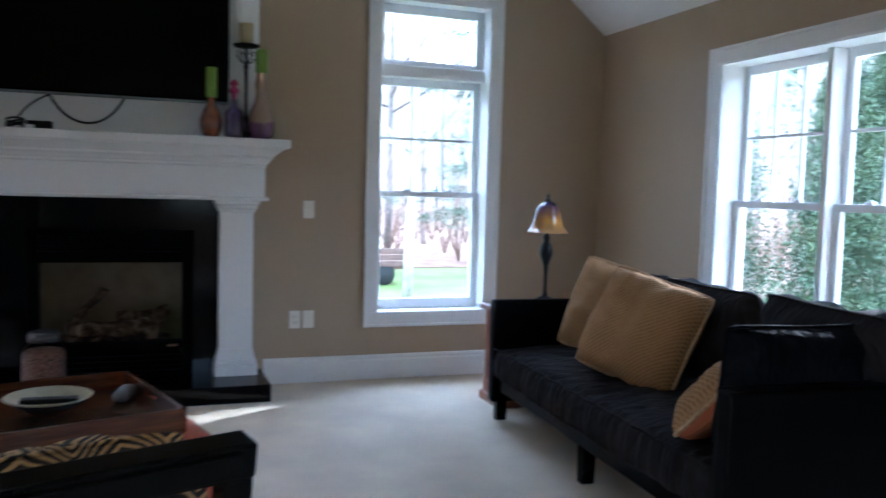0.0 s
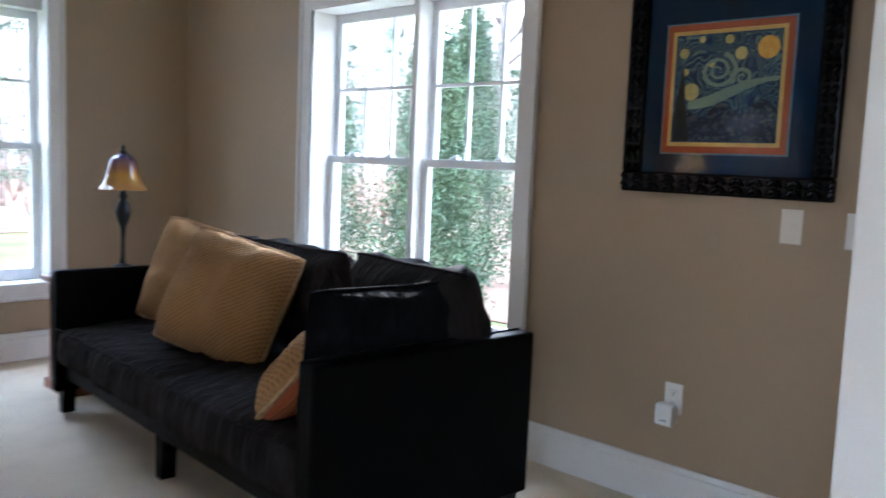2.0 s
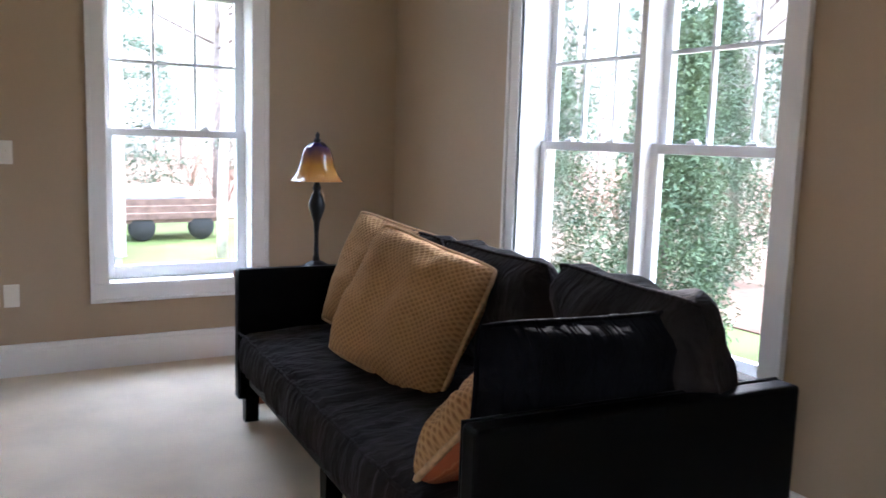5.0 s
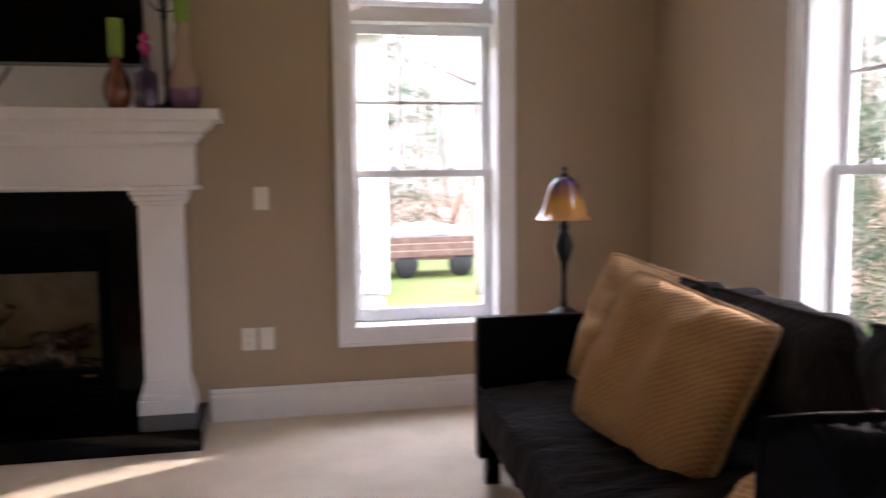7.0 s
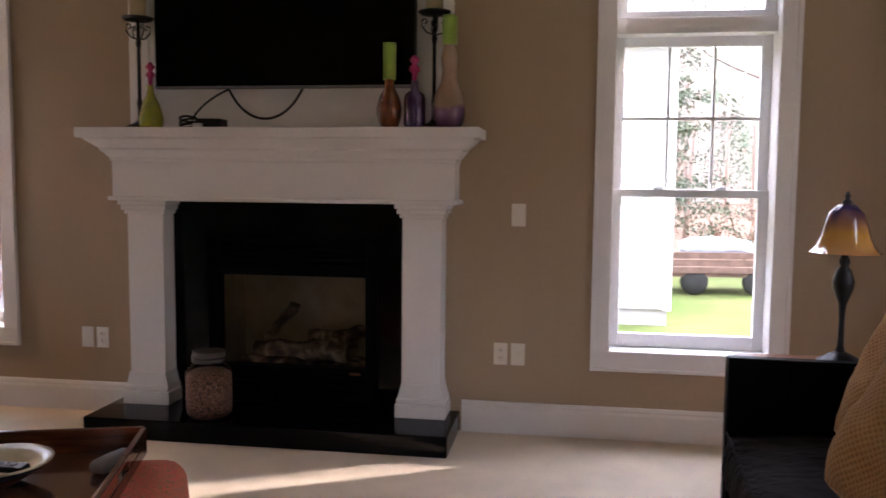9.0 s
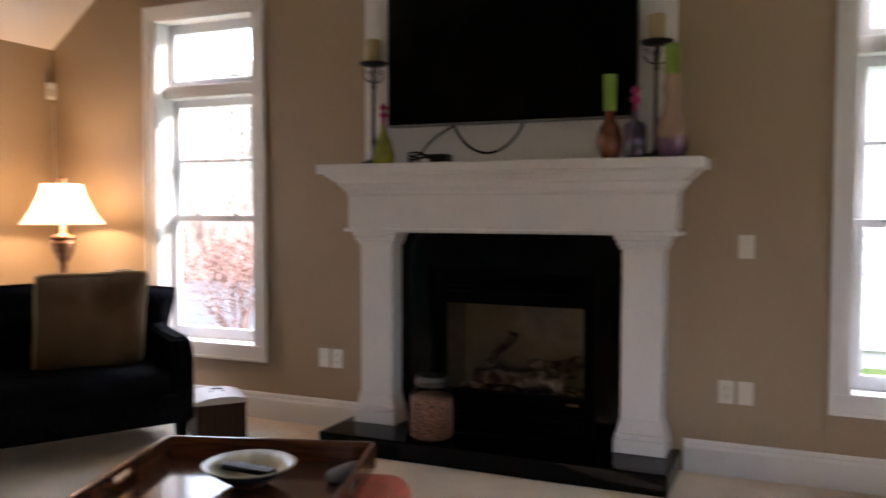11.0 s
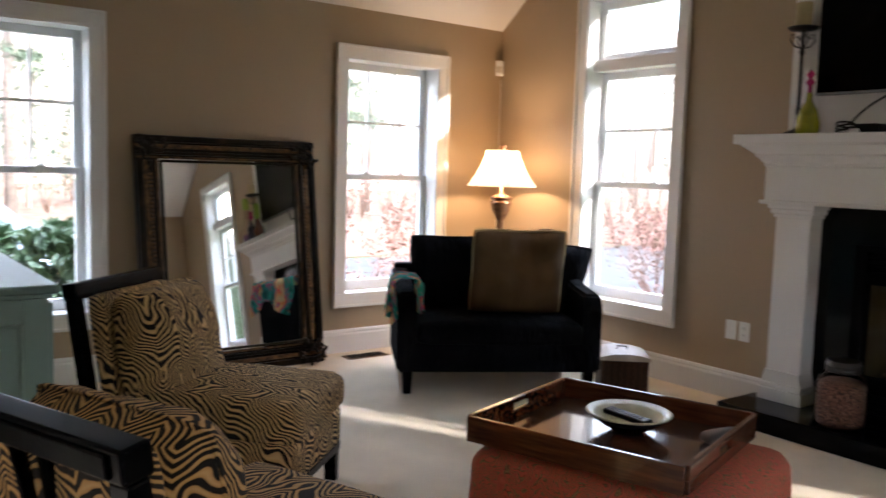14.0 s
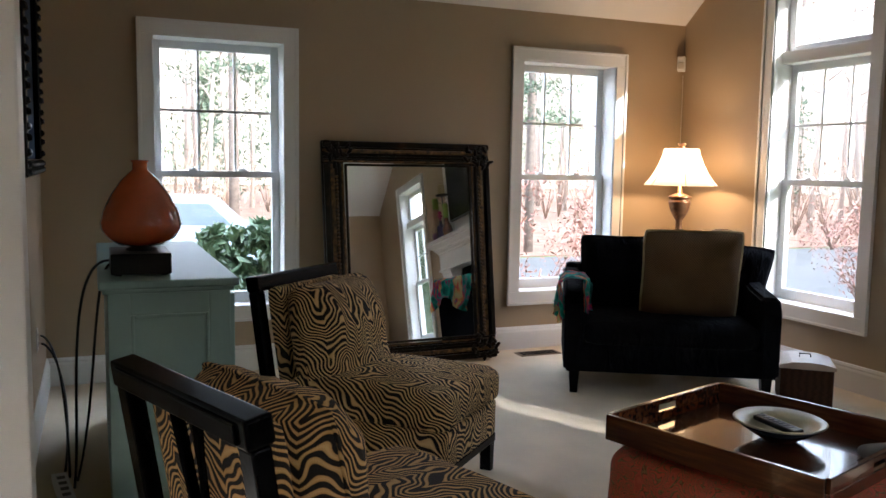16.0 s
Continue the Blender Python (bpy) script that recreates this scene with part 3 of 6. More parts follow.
def baseboard(a0, a1, m, name="baseboard"):
    """A moulded skirting along local x, its face towards local -y."""
    bm = extrude_poly(bmesh.new(), [(0, 0), (-0.018, 0), (-0.018, 0.125), (-0.015, 0.133), (-0.012, 0.14), (-0.014, 0.148), (-0.008, 0.163), (0, 0.166)], "x", a0, a1)
    return solid(name, bm, M_TRIM, "white moulded baseboard", "baseboard", "structure", m)


baseboard(XW, -0.94, pose(0, 0, 0))
baseboard(0.94, XE, pose(0, 0, 0))
baseboard(-4.52, -0.018, pose(XW, 0, 0, 0, 0, 90))
baseboard(0.018, 4.52, pose(XE, 0, 0, 0, 0, -90))
baseboard(0.24, -XW, pose(0, YS, 0, 0, 0, 180))
baseboard(-XE, -2.66, pose(0, YS, 0, 0, 0, 180))


def window(name, label, m, half, z0, z1, units=1, transom=False, st=0.05, mull=0.04):
    """A double-hung window: casing, jamb, two sashes a unit, a grid in the upper sash."""
    w = thing(name, label, "window", m, kind="structure")
    cw = half + 0.075
    def frame_board(x0, x1, za, zb):
        return part("casing", B(x0, x1, -0.022, 0.0, za, zb, 0.003), M_TRIM, w)
    frame_board(-cw, -cw + 0.09, z0 + 0.1, z1 - 0.09)
    frame_board(cw - 0.09, cw, z0 + 0.1, z1 - 0.09)
    frame_board(-cw, cw, z1 - 0.09, z1)
    frame_board(-cw, cw, z0, z0 + 0.1)
    bb = bmesh.new()
    for q in ((-cw - 0.004, -cw + 0.018, z0, z1), (cw - 0.018, cw + 0.004, z0, z1)):
        box(bb, q[0], q[1], -0.032, -0.02, q[2], q[3], 0.003)
    box(bb, -cw + 0.018, cw - 0.018, -0.032, -0.02, z1 - 0.018, z1, 0.003)
    box(bb, -cw + 0.018, cw - 0.018, -0.032, -0.02, z0, z0 + 0.018, 0.003)
    part("backband", bb, M_TRIM, w)
    i0, i1, ih = z0 + 0.085, z1 - 0.085, half - 0.015
    jb = bmesh.new()
    box(jb, -half, -ih, -0.018, 0.21, i0, i1)
    box(jb, ih, half, -0.018, 0.21, i0, i1)
    box(jb, -ih, ih, -0.018, 0.21, i1 - 0.015, i1)
    part("jamb", jb, M_TRIM, w)
    part("window_sill", B(-ih, ih, -0.02, 0.24, i0 - 0.01, i0 + 0.018, 0.004), M_TRIM, w)
    top = 2.045 if transom else i1 - 0.015
    if transom:
        part("transom_bar", B(-ih, ih, 0.06, 0.195, 2.045, 2.125, 0.004), M_TRIM, w)
        ts = bmesh.new()
        ta, tb = 2.125, i1 - 0.015
        box(ts, -ih, -ih + 0.055, 0.115, 0.155, ta, tb, 0.003)
        box(ts, ih - 0.055, ih, 0.115, 0.155, ta, tb, 0.003)
        box(ts, -ih + 0.055, ih - 0.055, 0.115, 0.155, ta, ta + 0.04, 0.003)
        box(ts, -ih + 0.055, ih - 0.055, 0.115, 0.155, tb - 0.06, tb, 0.003)
        part("transom_sash", ts, M_SASH, w)
        g = part("pane", quad(-ih + 0.05, ih - 0.05, 0.135, ta + 0.035, tb - 0.055), M_GLASS, w)
        g.visible_shadow = False
    uw = (2 * ih - mull * (units - 1)) / units
    for u in range(units - 1):
        x = -ih + uw * (u + 1) + mull * u
        part("mullion", B(x, x + mull, 0.065, 0.195, i0 + 0.018, top, 0.004), M_TRIM, w)
    for u in range(units):
        a = -ih + u * (uw + mull)
        b = a + uw
        mid = 1.255
        for nm, y, za, zb, bot, tp in (("upper_sash", 0.16, mid - 0.02, top, 0.04, 0.05), ("lower_sash", 0.12, i0 + 0.018, mid + 0.02, 0.07, 0.04)):
            s = bmesh.new()
            box(s, a, a + st, y, y + 0.034, za, zb, 0.003)
            box(s, b - st, b, y, y + 0.034, za, zb, 0.003)
            box(s, a + st, b - st, y, y + 0.034, za, za + bot, 0.003)
            box(s, a + st, b - st, y, y + 0.034, zb - tp, zb, 0.003)
            sash = part(nm, s, M_SASH, w)
            g = part("pane", quad(a + st - 0.004, b - st + 0.004, y + 0.017, za + bot - 0.004, zb - tp + 0.004), M_GLASS, sash)
            g.visible_shadow = False
            if nm == "upper_sash":
                gw, gz = b - a - 2 * st, (za + bot + zb - tp) / 2
                for k in (1, 2):
                    x = a + st + gw * k / 3
                    part("muntin", B(x - 0.007, x + 0.007, y + 0.006, y + 0.028, za + bot, zb - tp), M_SASH, sash)
                part("muntin", B(a + st, b - st, y + 0.004, y + 0.03, gz - 0.008, gz + 0.008), M_SASH, sash)
            else:
                for k in (0.3, 0.7):
                    x = a + (b - a) * k
                    lk = B(x - 0.025, x + 0.025, y - 0.002, y + 0.03, zb, zb + 0.012, 0.003)
                    box(lk, x - 0.01, x + 0.016, y + 0.004, y + 0.024, zb + 0.012, zb + 0.02, 0.003)
                    part("sash_lock", lk, M_SASH, sash)
    return w


window("window_1", "tall white double-hung window with a transom light", pose(N1, 0, 0), NH, 0.355, 2.635, 1, True)
window("window_2", "tall white double-hung window with a transom light", pose(N2, 0, 0), NH, 0.355, 2.635, 1, True)
window("window_3", "white double-hung window with a six-light upper sash", pose(XW, W1, 0, 0, 0, 90), WH, 0.325, 2.175)
window("window_4", "white double-hung window with a six-light upper sash", pose(XW, W2, 0, 0, 0, 90), WH, 0.325, 2.175)
window("window_5", "white twin double-hung window with six-light upper sashes", pose(XE, E1, 0, 0, 0, -90), EH, 0.33, 2.15, 2, st=0.042)
# ---- fireplace ----
fp = thing("fireplace", "white wooden fireplace mantel with black granite surround and gas insert", "fireplace", pose(0.01, 0, 0))
part("hearth_slab", B(-0.94, 0.92, -0.46, -0.003, 0.0, 0.105, 0.006), M_GRANITE, fp, "polished black granite hearth")
for q in ((-0.64, -0.44, 0.105, 1.195), (0.49, 0.64, 0.105, 1.195), (-0.44, 0.49, 1.0, 1.195)):
    part("granite_slab", B(q[0], q[1], -0.045, -0.003, q[2], q[3]), M_GRANITE, fp)
for s in (-1, 1):
    cx = 0.74 * s
    pl = part("pilaster", B(cx - 0.1, cx + 0.1, -0.165, -0.002, 0.27, 1.12, 0.004), M_TRIM, fp)
    pb = B(cx - 0.13, cx + 0.13, -0.195, -0.002, 0.105, 0.175, 0.004)
    box(pb, cx - 0.124, cx + 0.124, -0.19, -0.002, 0.175, 0.205, 0.008, 3)
    extrude_poly(pb, [(cx - 0.118, 0.205), (cx + 0.118, 0.205), (cx + 0.1, 0.275), (cx - 0.1, 0.275)], "y", -0.178, -0.002)
    part("pilaster_base", pb, M_TRIM, pl)
    pc = B(cx - 0.112, cx + 0.112, -0.176, -0.002, 1.12, 1.14, 0.004)
    box(pc, cx - 0.125, cx + 0.125, -0.19, -0.002, 1.14, 1.168, 0.008, 3)
    box(pc, cx - 0.135, cx + 0.135, -0.2, -0.002, 1.168, 1.19, 0.003)
    part("pilaster_cap", pc, M_TRIM, pl)
fr = B(-0.905, 0.905, -0.19, -0.002, 1.205, 1.41)
box(fr, -0.925, 0.925, -0.208, -0.002, 1.19, 1.212, 0.006, 3)
part("frieze", fr, M_TRIM, fp)
# stepped crown under the shelf
cr = bmesh.new()
steps = [(0.0, 1.392), (0.008, 1.40), (0.008, 1.414), (0.018, 1.42), (0.028, 1.437), (0.045, 1.45), (0.045, 1.462), (0.058, 1.47), (0.085, 1.492), (0.10, 1.505), (0.10, 1.514)]
rings = []
for o, z in steps:
    x, y = 0.905 + o, 0.19 + o
    rings.append([cr.verts.new(p) for p in ((-x, -0.002, z), (-x, -y, z), (x, -y, z), (x, -0.002, z))])
for a, b in zip(rings, rings[1:]):
    for i in range(3):
        cr.faces.new((a[i], a[i + 1], b[i + 1], b[i]))
    cr.faces.new((a[3], a[0], b[0], b[3]))
cr.faces.new(rings[-1])
cr.faces.new(rings[0][::-1])
bmesh.ops.recalc_face_normals(cr, faces=cr.faces)
part("crown_moulding", cr, M_TRIM, fp)
part("mantel_shelf", B(-1.04, 1.04, -0.315, -0.002, 1.512, 1.565, 0.006, 3), M_TRIM, fp)
om = part("overmantel_panel", B(-0.87, 0.87, -0.03, -0.002, 1.565, 2.95), M_TRIM, fp)
for s in (-1, 1):
    q = B(0.80 * s - 0.075, 0.80 * s + 0.075, -0.05, -0.03, 1.565, 2.95, 0.004)
    box(q, 0.80 * s - 0.045, 0.80 * s + 0.045, -0.058, -0.05, 1.6, 2.92, 0.004)
    part("side_moulding", q, M_TRIM, om)
ins = part("gas_insert", bmesh.new(), M_BLACKM, fp)
ib = bmesh.new()
box(ib, -0.44, -0.375, -0.065, 0.0, 0.11, 1.0, 0.003)
box(ib, 0.425, 0.49, -0.065, 0.0, 0.11, 1.0, 0.003)
box(ib, -0.375, 0.425, -0.062, 0.0, 0.965, 1.0, 0.003)
box(ib, -0.375, 0.425, -0.062, 0.0, 0.80, 0.865, 0.003)
box(ib, -0.375, 0.425, -0.062, 0.0, 0.265, 0.315, 0.003)
box(ib, -0.375, 0.425, -0.05, 0.0, 0.11, 0.13, 0.003)
box(ib, -0.375, 0.425, -0.014, -0.004, 0.865, 0.965)
box(ib, -0.375, 0.425, -0.014, -0.004, 0.13, 0.265)
part("insert_frame", ib, M_BLACKM, ins)
for z in (0.88, 0.908, 0.936):
    part("louvre", B(-0.375, 0.425, -0.06, -0.02, z, z + 0.016, 0.003), M_BLACKM, ins)
for z in (0.145, 0.178, 0.211):
    part("louvre", B(-0.375, 0.425, -0.055, -0.02, z, z + 0.016, 0.003), M_BLACKM, ins)
part("badge", B(0.34, 0.40, -0.068, -0.062, 0.282, 0.296, 0.002), M_BRONZE, ins, "small bright name badge")
fb = bmesh.new()
box(fb, -0.40, 0.44, 0.35, 0.37, 0.26, 0.83)
box(fb, -0.42, -0.40, 0.0, 0.37, 0.26, 0.83)
box(fb, 0.44, 0.46, 0.0, 0.37, 0.26, 0.83)
box(fb, -0.42, 0.46, 0.0, 0.37, 0.24, 0.26)
box(fb, -0.42, 0.46, 0.0, 0.37, 0.83, 0.85)
part("firebox", fb, M_FIREBRICK, ins, "beige refractory firebox liner")
part("fire_glass", quad(-0.375, 0.425, -0.028, 0.315, 0.80), M_DARKGLASS, ins).visible_shadow = False
rnd = random.Random(4)
for p, q, r in (((-0.24, 0.13, 0.36), (0.28, 0.1, 0.37), 0.055), ((-0.22, 0.2, 0.40), (-0.02, 0.14, 0.62), 0.03), ((0.05, 0.2, 0.42), (0.33, 0.16, 0.44), 0.05), ((-0.3, 0.08, 0.31), (0.1, 0.03, 0.30), 0.035), ((0.16, 0.08, 0.38), (0.34, 0.2, 0.47), 0.04)):
    p, q = Vector(p), Vector(q)
    lg = tube(bmesh.new(), [p.lerp(q, k / 9) + Vector((rnd.uniform(-1, 1), rnd.uniform(-1, 1), rnd.uniform(-1, 1))) * 0.008 for k in range(10)], [r * rnd.uniform(0.82, 1.1) for _ in range(10)], 10)
    part("log", lg, M_LOG, ins)
part("ember_bed", soft_box(-0.33, 0.37, 0.02, 0.3, 0.26, 0.31, 0.02, 0.01, 10, 0.012), M_LOG, ins)

tv = thing("television", "large black flat-screen television hung above the mantel", "television", pose(0, -0.058, 1.775))
part("body", B(-0.69, 0.70, -0.045, 0.0, 0.0, 0.80, 0.006), M_BLACKP, tv)
part("screen", B(-0.683, 0.693, -0.047, -0.0455, 0.014, 0.79), M_SCREEN, tv)
part("bottom_trim", B(-0.69, 0.70, -0.05, -0.0455, 0.0, 0.012, 0.002), mat("steel_trim", (0.25, 0.26, 0.28), 0.35, metal=0.8), tv, "thin silver bottom edge")

ZM = 1.566
solid("hanging_cable", tube(bmesh.new(), bez((-0.30, -0.06, 1.775), (-0.2, -0.07, 1.57), (0.0, -0.07, 1.57), (0.10, -0.06, 1.775), 20), 0.007), M_BLACKP, "black cable looping below the television", "cable")
solid("device_cable", tube(bmesh.new(), bez((-0.30, -0.06, 1.775), (-0.38, -0.07, 1.74), (-0.44, -0.12, 1.68), (-0.46, -0.16, 1.61), 16), 0.006), M_BLACKP, "black cable running down to the mantel", "cable")
dv = thing("media_adapter", "small black adapter with coiled cable on the mantel", "electronics", pose(-0.37, -0.2, ZM))
part("body", B(-0.03, 0.10, -0.05, 0.05, 0.0, 0.045, 0.006), M_BLACKP, dv)
coil = bmesh.new()
for k in range(4):
    tube(coil, [(-0.09 + 0.045 * math.cos(a), 0.04 * math.sin(a), 0.012 + k * 0.011 + 0.012 * math.sin(a + k)) for a in (2 * math.pi * i / 18 for i in range(18))], 0.006, 6, True)
part("cable_coil", coil, M_BLACKP, dv)
part("white_plug", B(-0.035, 0.01, -0.075, -0.05, 0.0, 0.02, 0.004), M_WHITEP, dv, "white plug")


def bottle(name, label, x, y, prof, material, extra=(), flat_y=1.0):
    t = thing(name, label, "bottle", pose(x, y, ZM))
    b = L(prof, 0, 0, 28)
    if flat_y != 1.0:
        for v in b.verts:
            v.co.y *= flat_y
    part("body", b, material, t)
    for nm, p, mm in extra:
        part(nm, L(p, 0, 0, 16), mm, t)
    return t


bottle("round_bottle", "amber round glass bottle with a lime paper-wrapped neck", 0.59, -0.2, [(0.035, 0), (0.045, 0.006), (0.062, 0.06), (0.064, 0.1), (0.05, 0.15), (0.028, 0.19), (0.022, 0.24), (0.022, 0.26)], M_AMBERV,
       [("neck_wrap", [(0.031, 0.235), (0.032, 0.25), (0.033, 0.41), (0.031, 0.412)], M_LIME)])
bottle("square_bottle", "purple glass bottle with a magenta flower stopper", 0.72, -0.22, [(0.05, 0), (0.053, 0.01), (0.053, 0.14), (0.048, 0.16), (0.02, 0.18), (0.016, 0.22), (0.02, 0.225)], M_PURPLE,
       [("stopper", [(0.012, 0.225), (0.014, 0.26), (0.03, 0.275), (0.028, 0.29), (0.012, 0.305), (0.026, 0.32), (0.022, 0.335), (0.004, 0.35)], M_MAGENTA)])
bottle("tall_bottle", "pink glass bottle with a lime wrapped cap", 0.885, -0.19, [(0.055, 0), (0.068, 0.012), (0.079, 0.06), (0.08, 0.11), (0.068, 0.17), (0.042, 0.22), (0.034, 0.28), (0.042, 0.33), (0.034, 0.37), (0.028, 0.40), (0.032, 0.41)], M_PINK,
       [("cap_wrap", [(0.037, 0.40), (0.038, 0.52), (0.036, 0.54), (0.01, 0.542)], M_LIME)])
bottle("small_bottle", "olive-yellow glass bottle with a dark stopper", -0.665, -0.2, [(0.05, 0), (0.06, 0.01), (0.063, 0.05), (0.045, 0.12), (0.02, 0.17), (0.015, 0.21), (0.02, 0.215)], M_YELLOW,
       [("stopper", [(0.012, 0.215), (0.012, 0.25), (0.024, 0.27), (0.01, 0.29), (0.024, 0.31), (0.004, 0.335)], M_MAGENTA)])

cs = thing("candlestick", "tall wrought-iron candlestick with a thick beige candle", "candlestick", pose(0.80, -0.13, ZM), "candlesticks on the mantel")
part("base", L([(0.075, 0), (0.075, 0.008), (0.05, 0.02), (0.02, 0.035), (0.012, 0.05)], 0, 0, 24), M_IRON, cs)
part("stem", L([(0.012, 0.045), (0.009, 0.1), (0.014, 0.13), (0.009, 0.16), (0.009, 0.42), (0.015, 0.44), (0.009, 0.46), (0.009, 0.56)], 0, 0, 12), M_IRON, cs)
sc = bmesh.new()
for k in range(4):
    a = k * math.pi / 2 + 0.4
    c, s = math.cos(a), math.sin(a)
    tube(sc, [(c * r, s * r, z) for r, z in ((0.01, 0.46), (0.04, 0.47), (0.065, 0.50), (0.062, 0.53), (0.045, 0.535), (0.038, 0.52), (0.048, 0.51))], 0.004, 6)
part("scrolls", sc, M_IRON, cs)
part("drip_plate", L([(0.01, 0.555), (0.07, 0.558), (0.082, 0.57), (0.08, 0.573), (0.01, 0.565)], 0, 0, 24), M_IRON, cs)
part("candle", L([(0.042, 0.567), (0.043, 0.69), (0.04, 0.70), (0.03, 0.694), (0.004, 0.69)], 0, 0, 24), M_WAX, cs, "thick beige candle")
copy_thing(cs, pose(-0.765, -0.13, ZM, 0, 0, 30))

jar = thing("glass_jar", "clear glass jar filled with pinkish shells on the hearth", "jar", pose(-0.31, -0.33, 0.106))
part("jar_body", L([(0.09, 0), (0.112, 0.012), (0.118, 0.05), (0.118, 0.22), (0.108, 0.25), (0.08, 0.27), (0.078, 0.28)], 0, 0, 32), M_CLEAR, jar).visible_shadow = False
part("shells", L([(0.085, 0.006), (0.107, 0.016), (0.113, 0.05), (0.113, 0.21), (0.09, 0.235), (0.01, 0.24)], 0, 0, 40, 9, 0.012), M_SHELL, jar)
rim = L([(0.078, 0.28), (0.085, 0.285), (0.085, 0.295), (0.08, 0.30), (0.086, 0.306), (0.086, 0.316), (0.08, 0.322), (0.08, 0.335), (0.07, 0.336)], 0, 0, 32)
part("lid", rim, mat("jar_lid_zinc", (0.05, 0.045, 0.04), 0.3, metal=0.5, var=0.2, scale=20), jar)


# ---- wall plates and small fixtures ----
def plate(name, label, cat, m, mm, kind):
    """A wall plate in the local xz plane, facing local -y."""
    t = thing(name, label, cat, m)
    part("cover", B(-0.036, 0.036, -0.006, 0, -0.058, 0.058, 0.003), mm, t)
    if kind == "switch":
        part("toggle", B(-0.006, 0.006, -0.018, -0.006, -0.006, 0.012, 0.002), mm, t)
        part("screw", L([(0.003, 0), (0.003, 0.0015)], 0, 0, 8), mm, t, m=pose(0, -0.006, 0.042, 90))
        part("screw", L([(0.003, 0), (0.003, 0.0015)], 0, 0, 8), mm, t, m=pose(0, -0.006, -0.042, 90))
    elif kind == "outlet":
        for z in (-0.02, 0.02):
            r = part("receptacle", B(-0.017, 0.017, -0.009, -0.006, z - 0.014, z + 0.014, 0.004), mm, t)
            for x in (-0.006, 0.006):
                part("slot", B(x - 0.0012, x + 0.0012, -0.0095, -0.0088, z - 0.002, z + 0.007), M_BLACKP, r)
            part("slot", B(-0.002, 0.002, -0.0095, -0.0088, z - 0.009, z - 0.005), M_BLACKP, r)
    else:
        part("jack", B(-0.008, 0.008, -0.009, -0.006, -0.008, 0.008, 0.002), mm, t)
    return t


plate("light_switch", "ivory toggle light switch on the tan wall", "switch", pose(1.222, 0, 1.138), M_PLATE, "switch")
plate("wall_outlet", "ivory duplex power outlet above the baseboard", "outlet", pose(1.14, 0, 0.418), M_PLATE, "outlet")
plate("data_plate", "ivory cable plate beside the outlet", "outlet", pose(1.23, 0, 0.418), M_PLATE, "jack")
plate("wall_outlet", "white duplex power outlet above the baseboard", "outlet", pose(-1.085, 0, 0.418), M_WHITEP, "outlet")
plate("data_plate", "white cable plate beside the outlet", "outlet", pose(-1.175, 0, 0.418), M_WHITEP, "jack")
plate("dimmer_plate", "ivory blank control plate below the framed picture", "switch", pose(XE, -4.009, 1.095, 0, 0, -90), M_PLATE, "jack")
plate("light_switch", "white toggle light switch by the cased opening", "switch", pose(XE, -4.218, 1.095, 0, 0, -90), M_WHITEP, "switch")
plate("wall_outlet", "white outlet holding a plug-in night light", "outlet", pose(XE, -3.627, 0.42, 0, 0, -90), M_WHITEP, "outlet")
nl = thing("night_light", "white plug-in night light in the outlet", "night light", pose(XE - 0.009, -3.617, 0.362, 0, 0, -90))
part("body", B(-0.04, 0.04, -0.045, 0, -0.042, 0.042, 0.014, 4), M_WHITEP, nl, smooth=True)
part("logo_bar", B(-0.014, 0.014, -0.0458, -0.0445, -0.022, -0.018), M_GREY, nl)
plate("wall_outlet", "white outlet with two black plugs beside the console", "outlet", pose(-2.6, YS, 0.44, 0, 0, 180), M_WHITEP, "outlet")
sn = thing("alarm_sensor", "small white alarm sensor high in the corner", "sensor", pose(XW + 0.035, -0.05, 2.075, 0, 0, 45))
part("housing", B(-0.03, 0.03, -0.035, 0.02, 0, 0.115, 0.01, 3), M_WHITEP, sn)
part("lens", B(-0.022, 0.022, -0.042, -0.034, 0.02, 0.07, 0.006, 3), mat("sensor_lens", (0.55, 0.5, 0.42), 0.4), sn)
solid("alarm_wire", tube(bmesh.new(), [(XW + 0.02, -0.02, 2.05), (XW + 0.012, -0.012, 1.9), (XW + 0.01, -0.01, 0.2)], 0.003, 5), M_PLATE, "thin ivory wire running down the corner", "cable")
fv = thing("floor_vent", "bronze floor register by the baseboard", "vent", pose(-3.20, -1.33, 0, 0, 0, 90))
part("vent_frame", B(-0.16, 0.16, -0.06, 0.06, 0.0, 0.006, 0.002), M_VENT, fv)
for k in range(9):
    part("slat", B(-0.135 + k * 0.031, -0.115 + k * 0.031, -0.045, 0.045, 0.006, 0.009), M_BLACKM, fv)


# ---- sofa under the double window ----
def cushion(parent, name, w, h, d, m, material, edge_mat, seed, wob=0.22, r=0.007):
    c = part(name, pillow_bm(w, h, d, 18, wob, seed), material, parent, m=m)
    part("piping", tube(bmesh.new(), pillow_edge(w, h), r, 6, True), edge_mat, c)
    return c


def throw_pillow(label, w, h, d, m, material, edge_mat, seed):
    """A loose cushion resting on a seat."""
    t = thing("throw_pillow", label, "pillow", m)
    part("cover", pillow_bm(w, h, d * 1.35, 44, 0.3, seed, 0.06), material, t)
    part("piping", tube(bmesh.new(), pillow_edge(w, h, 0.06, 44), 0.010, 6, True), edge_mat, t)
    return t


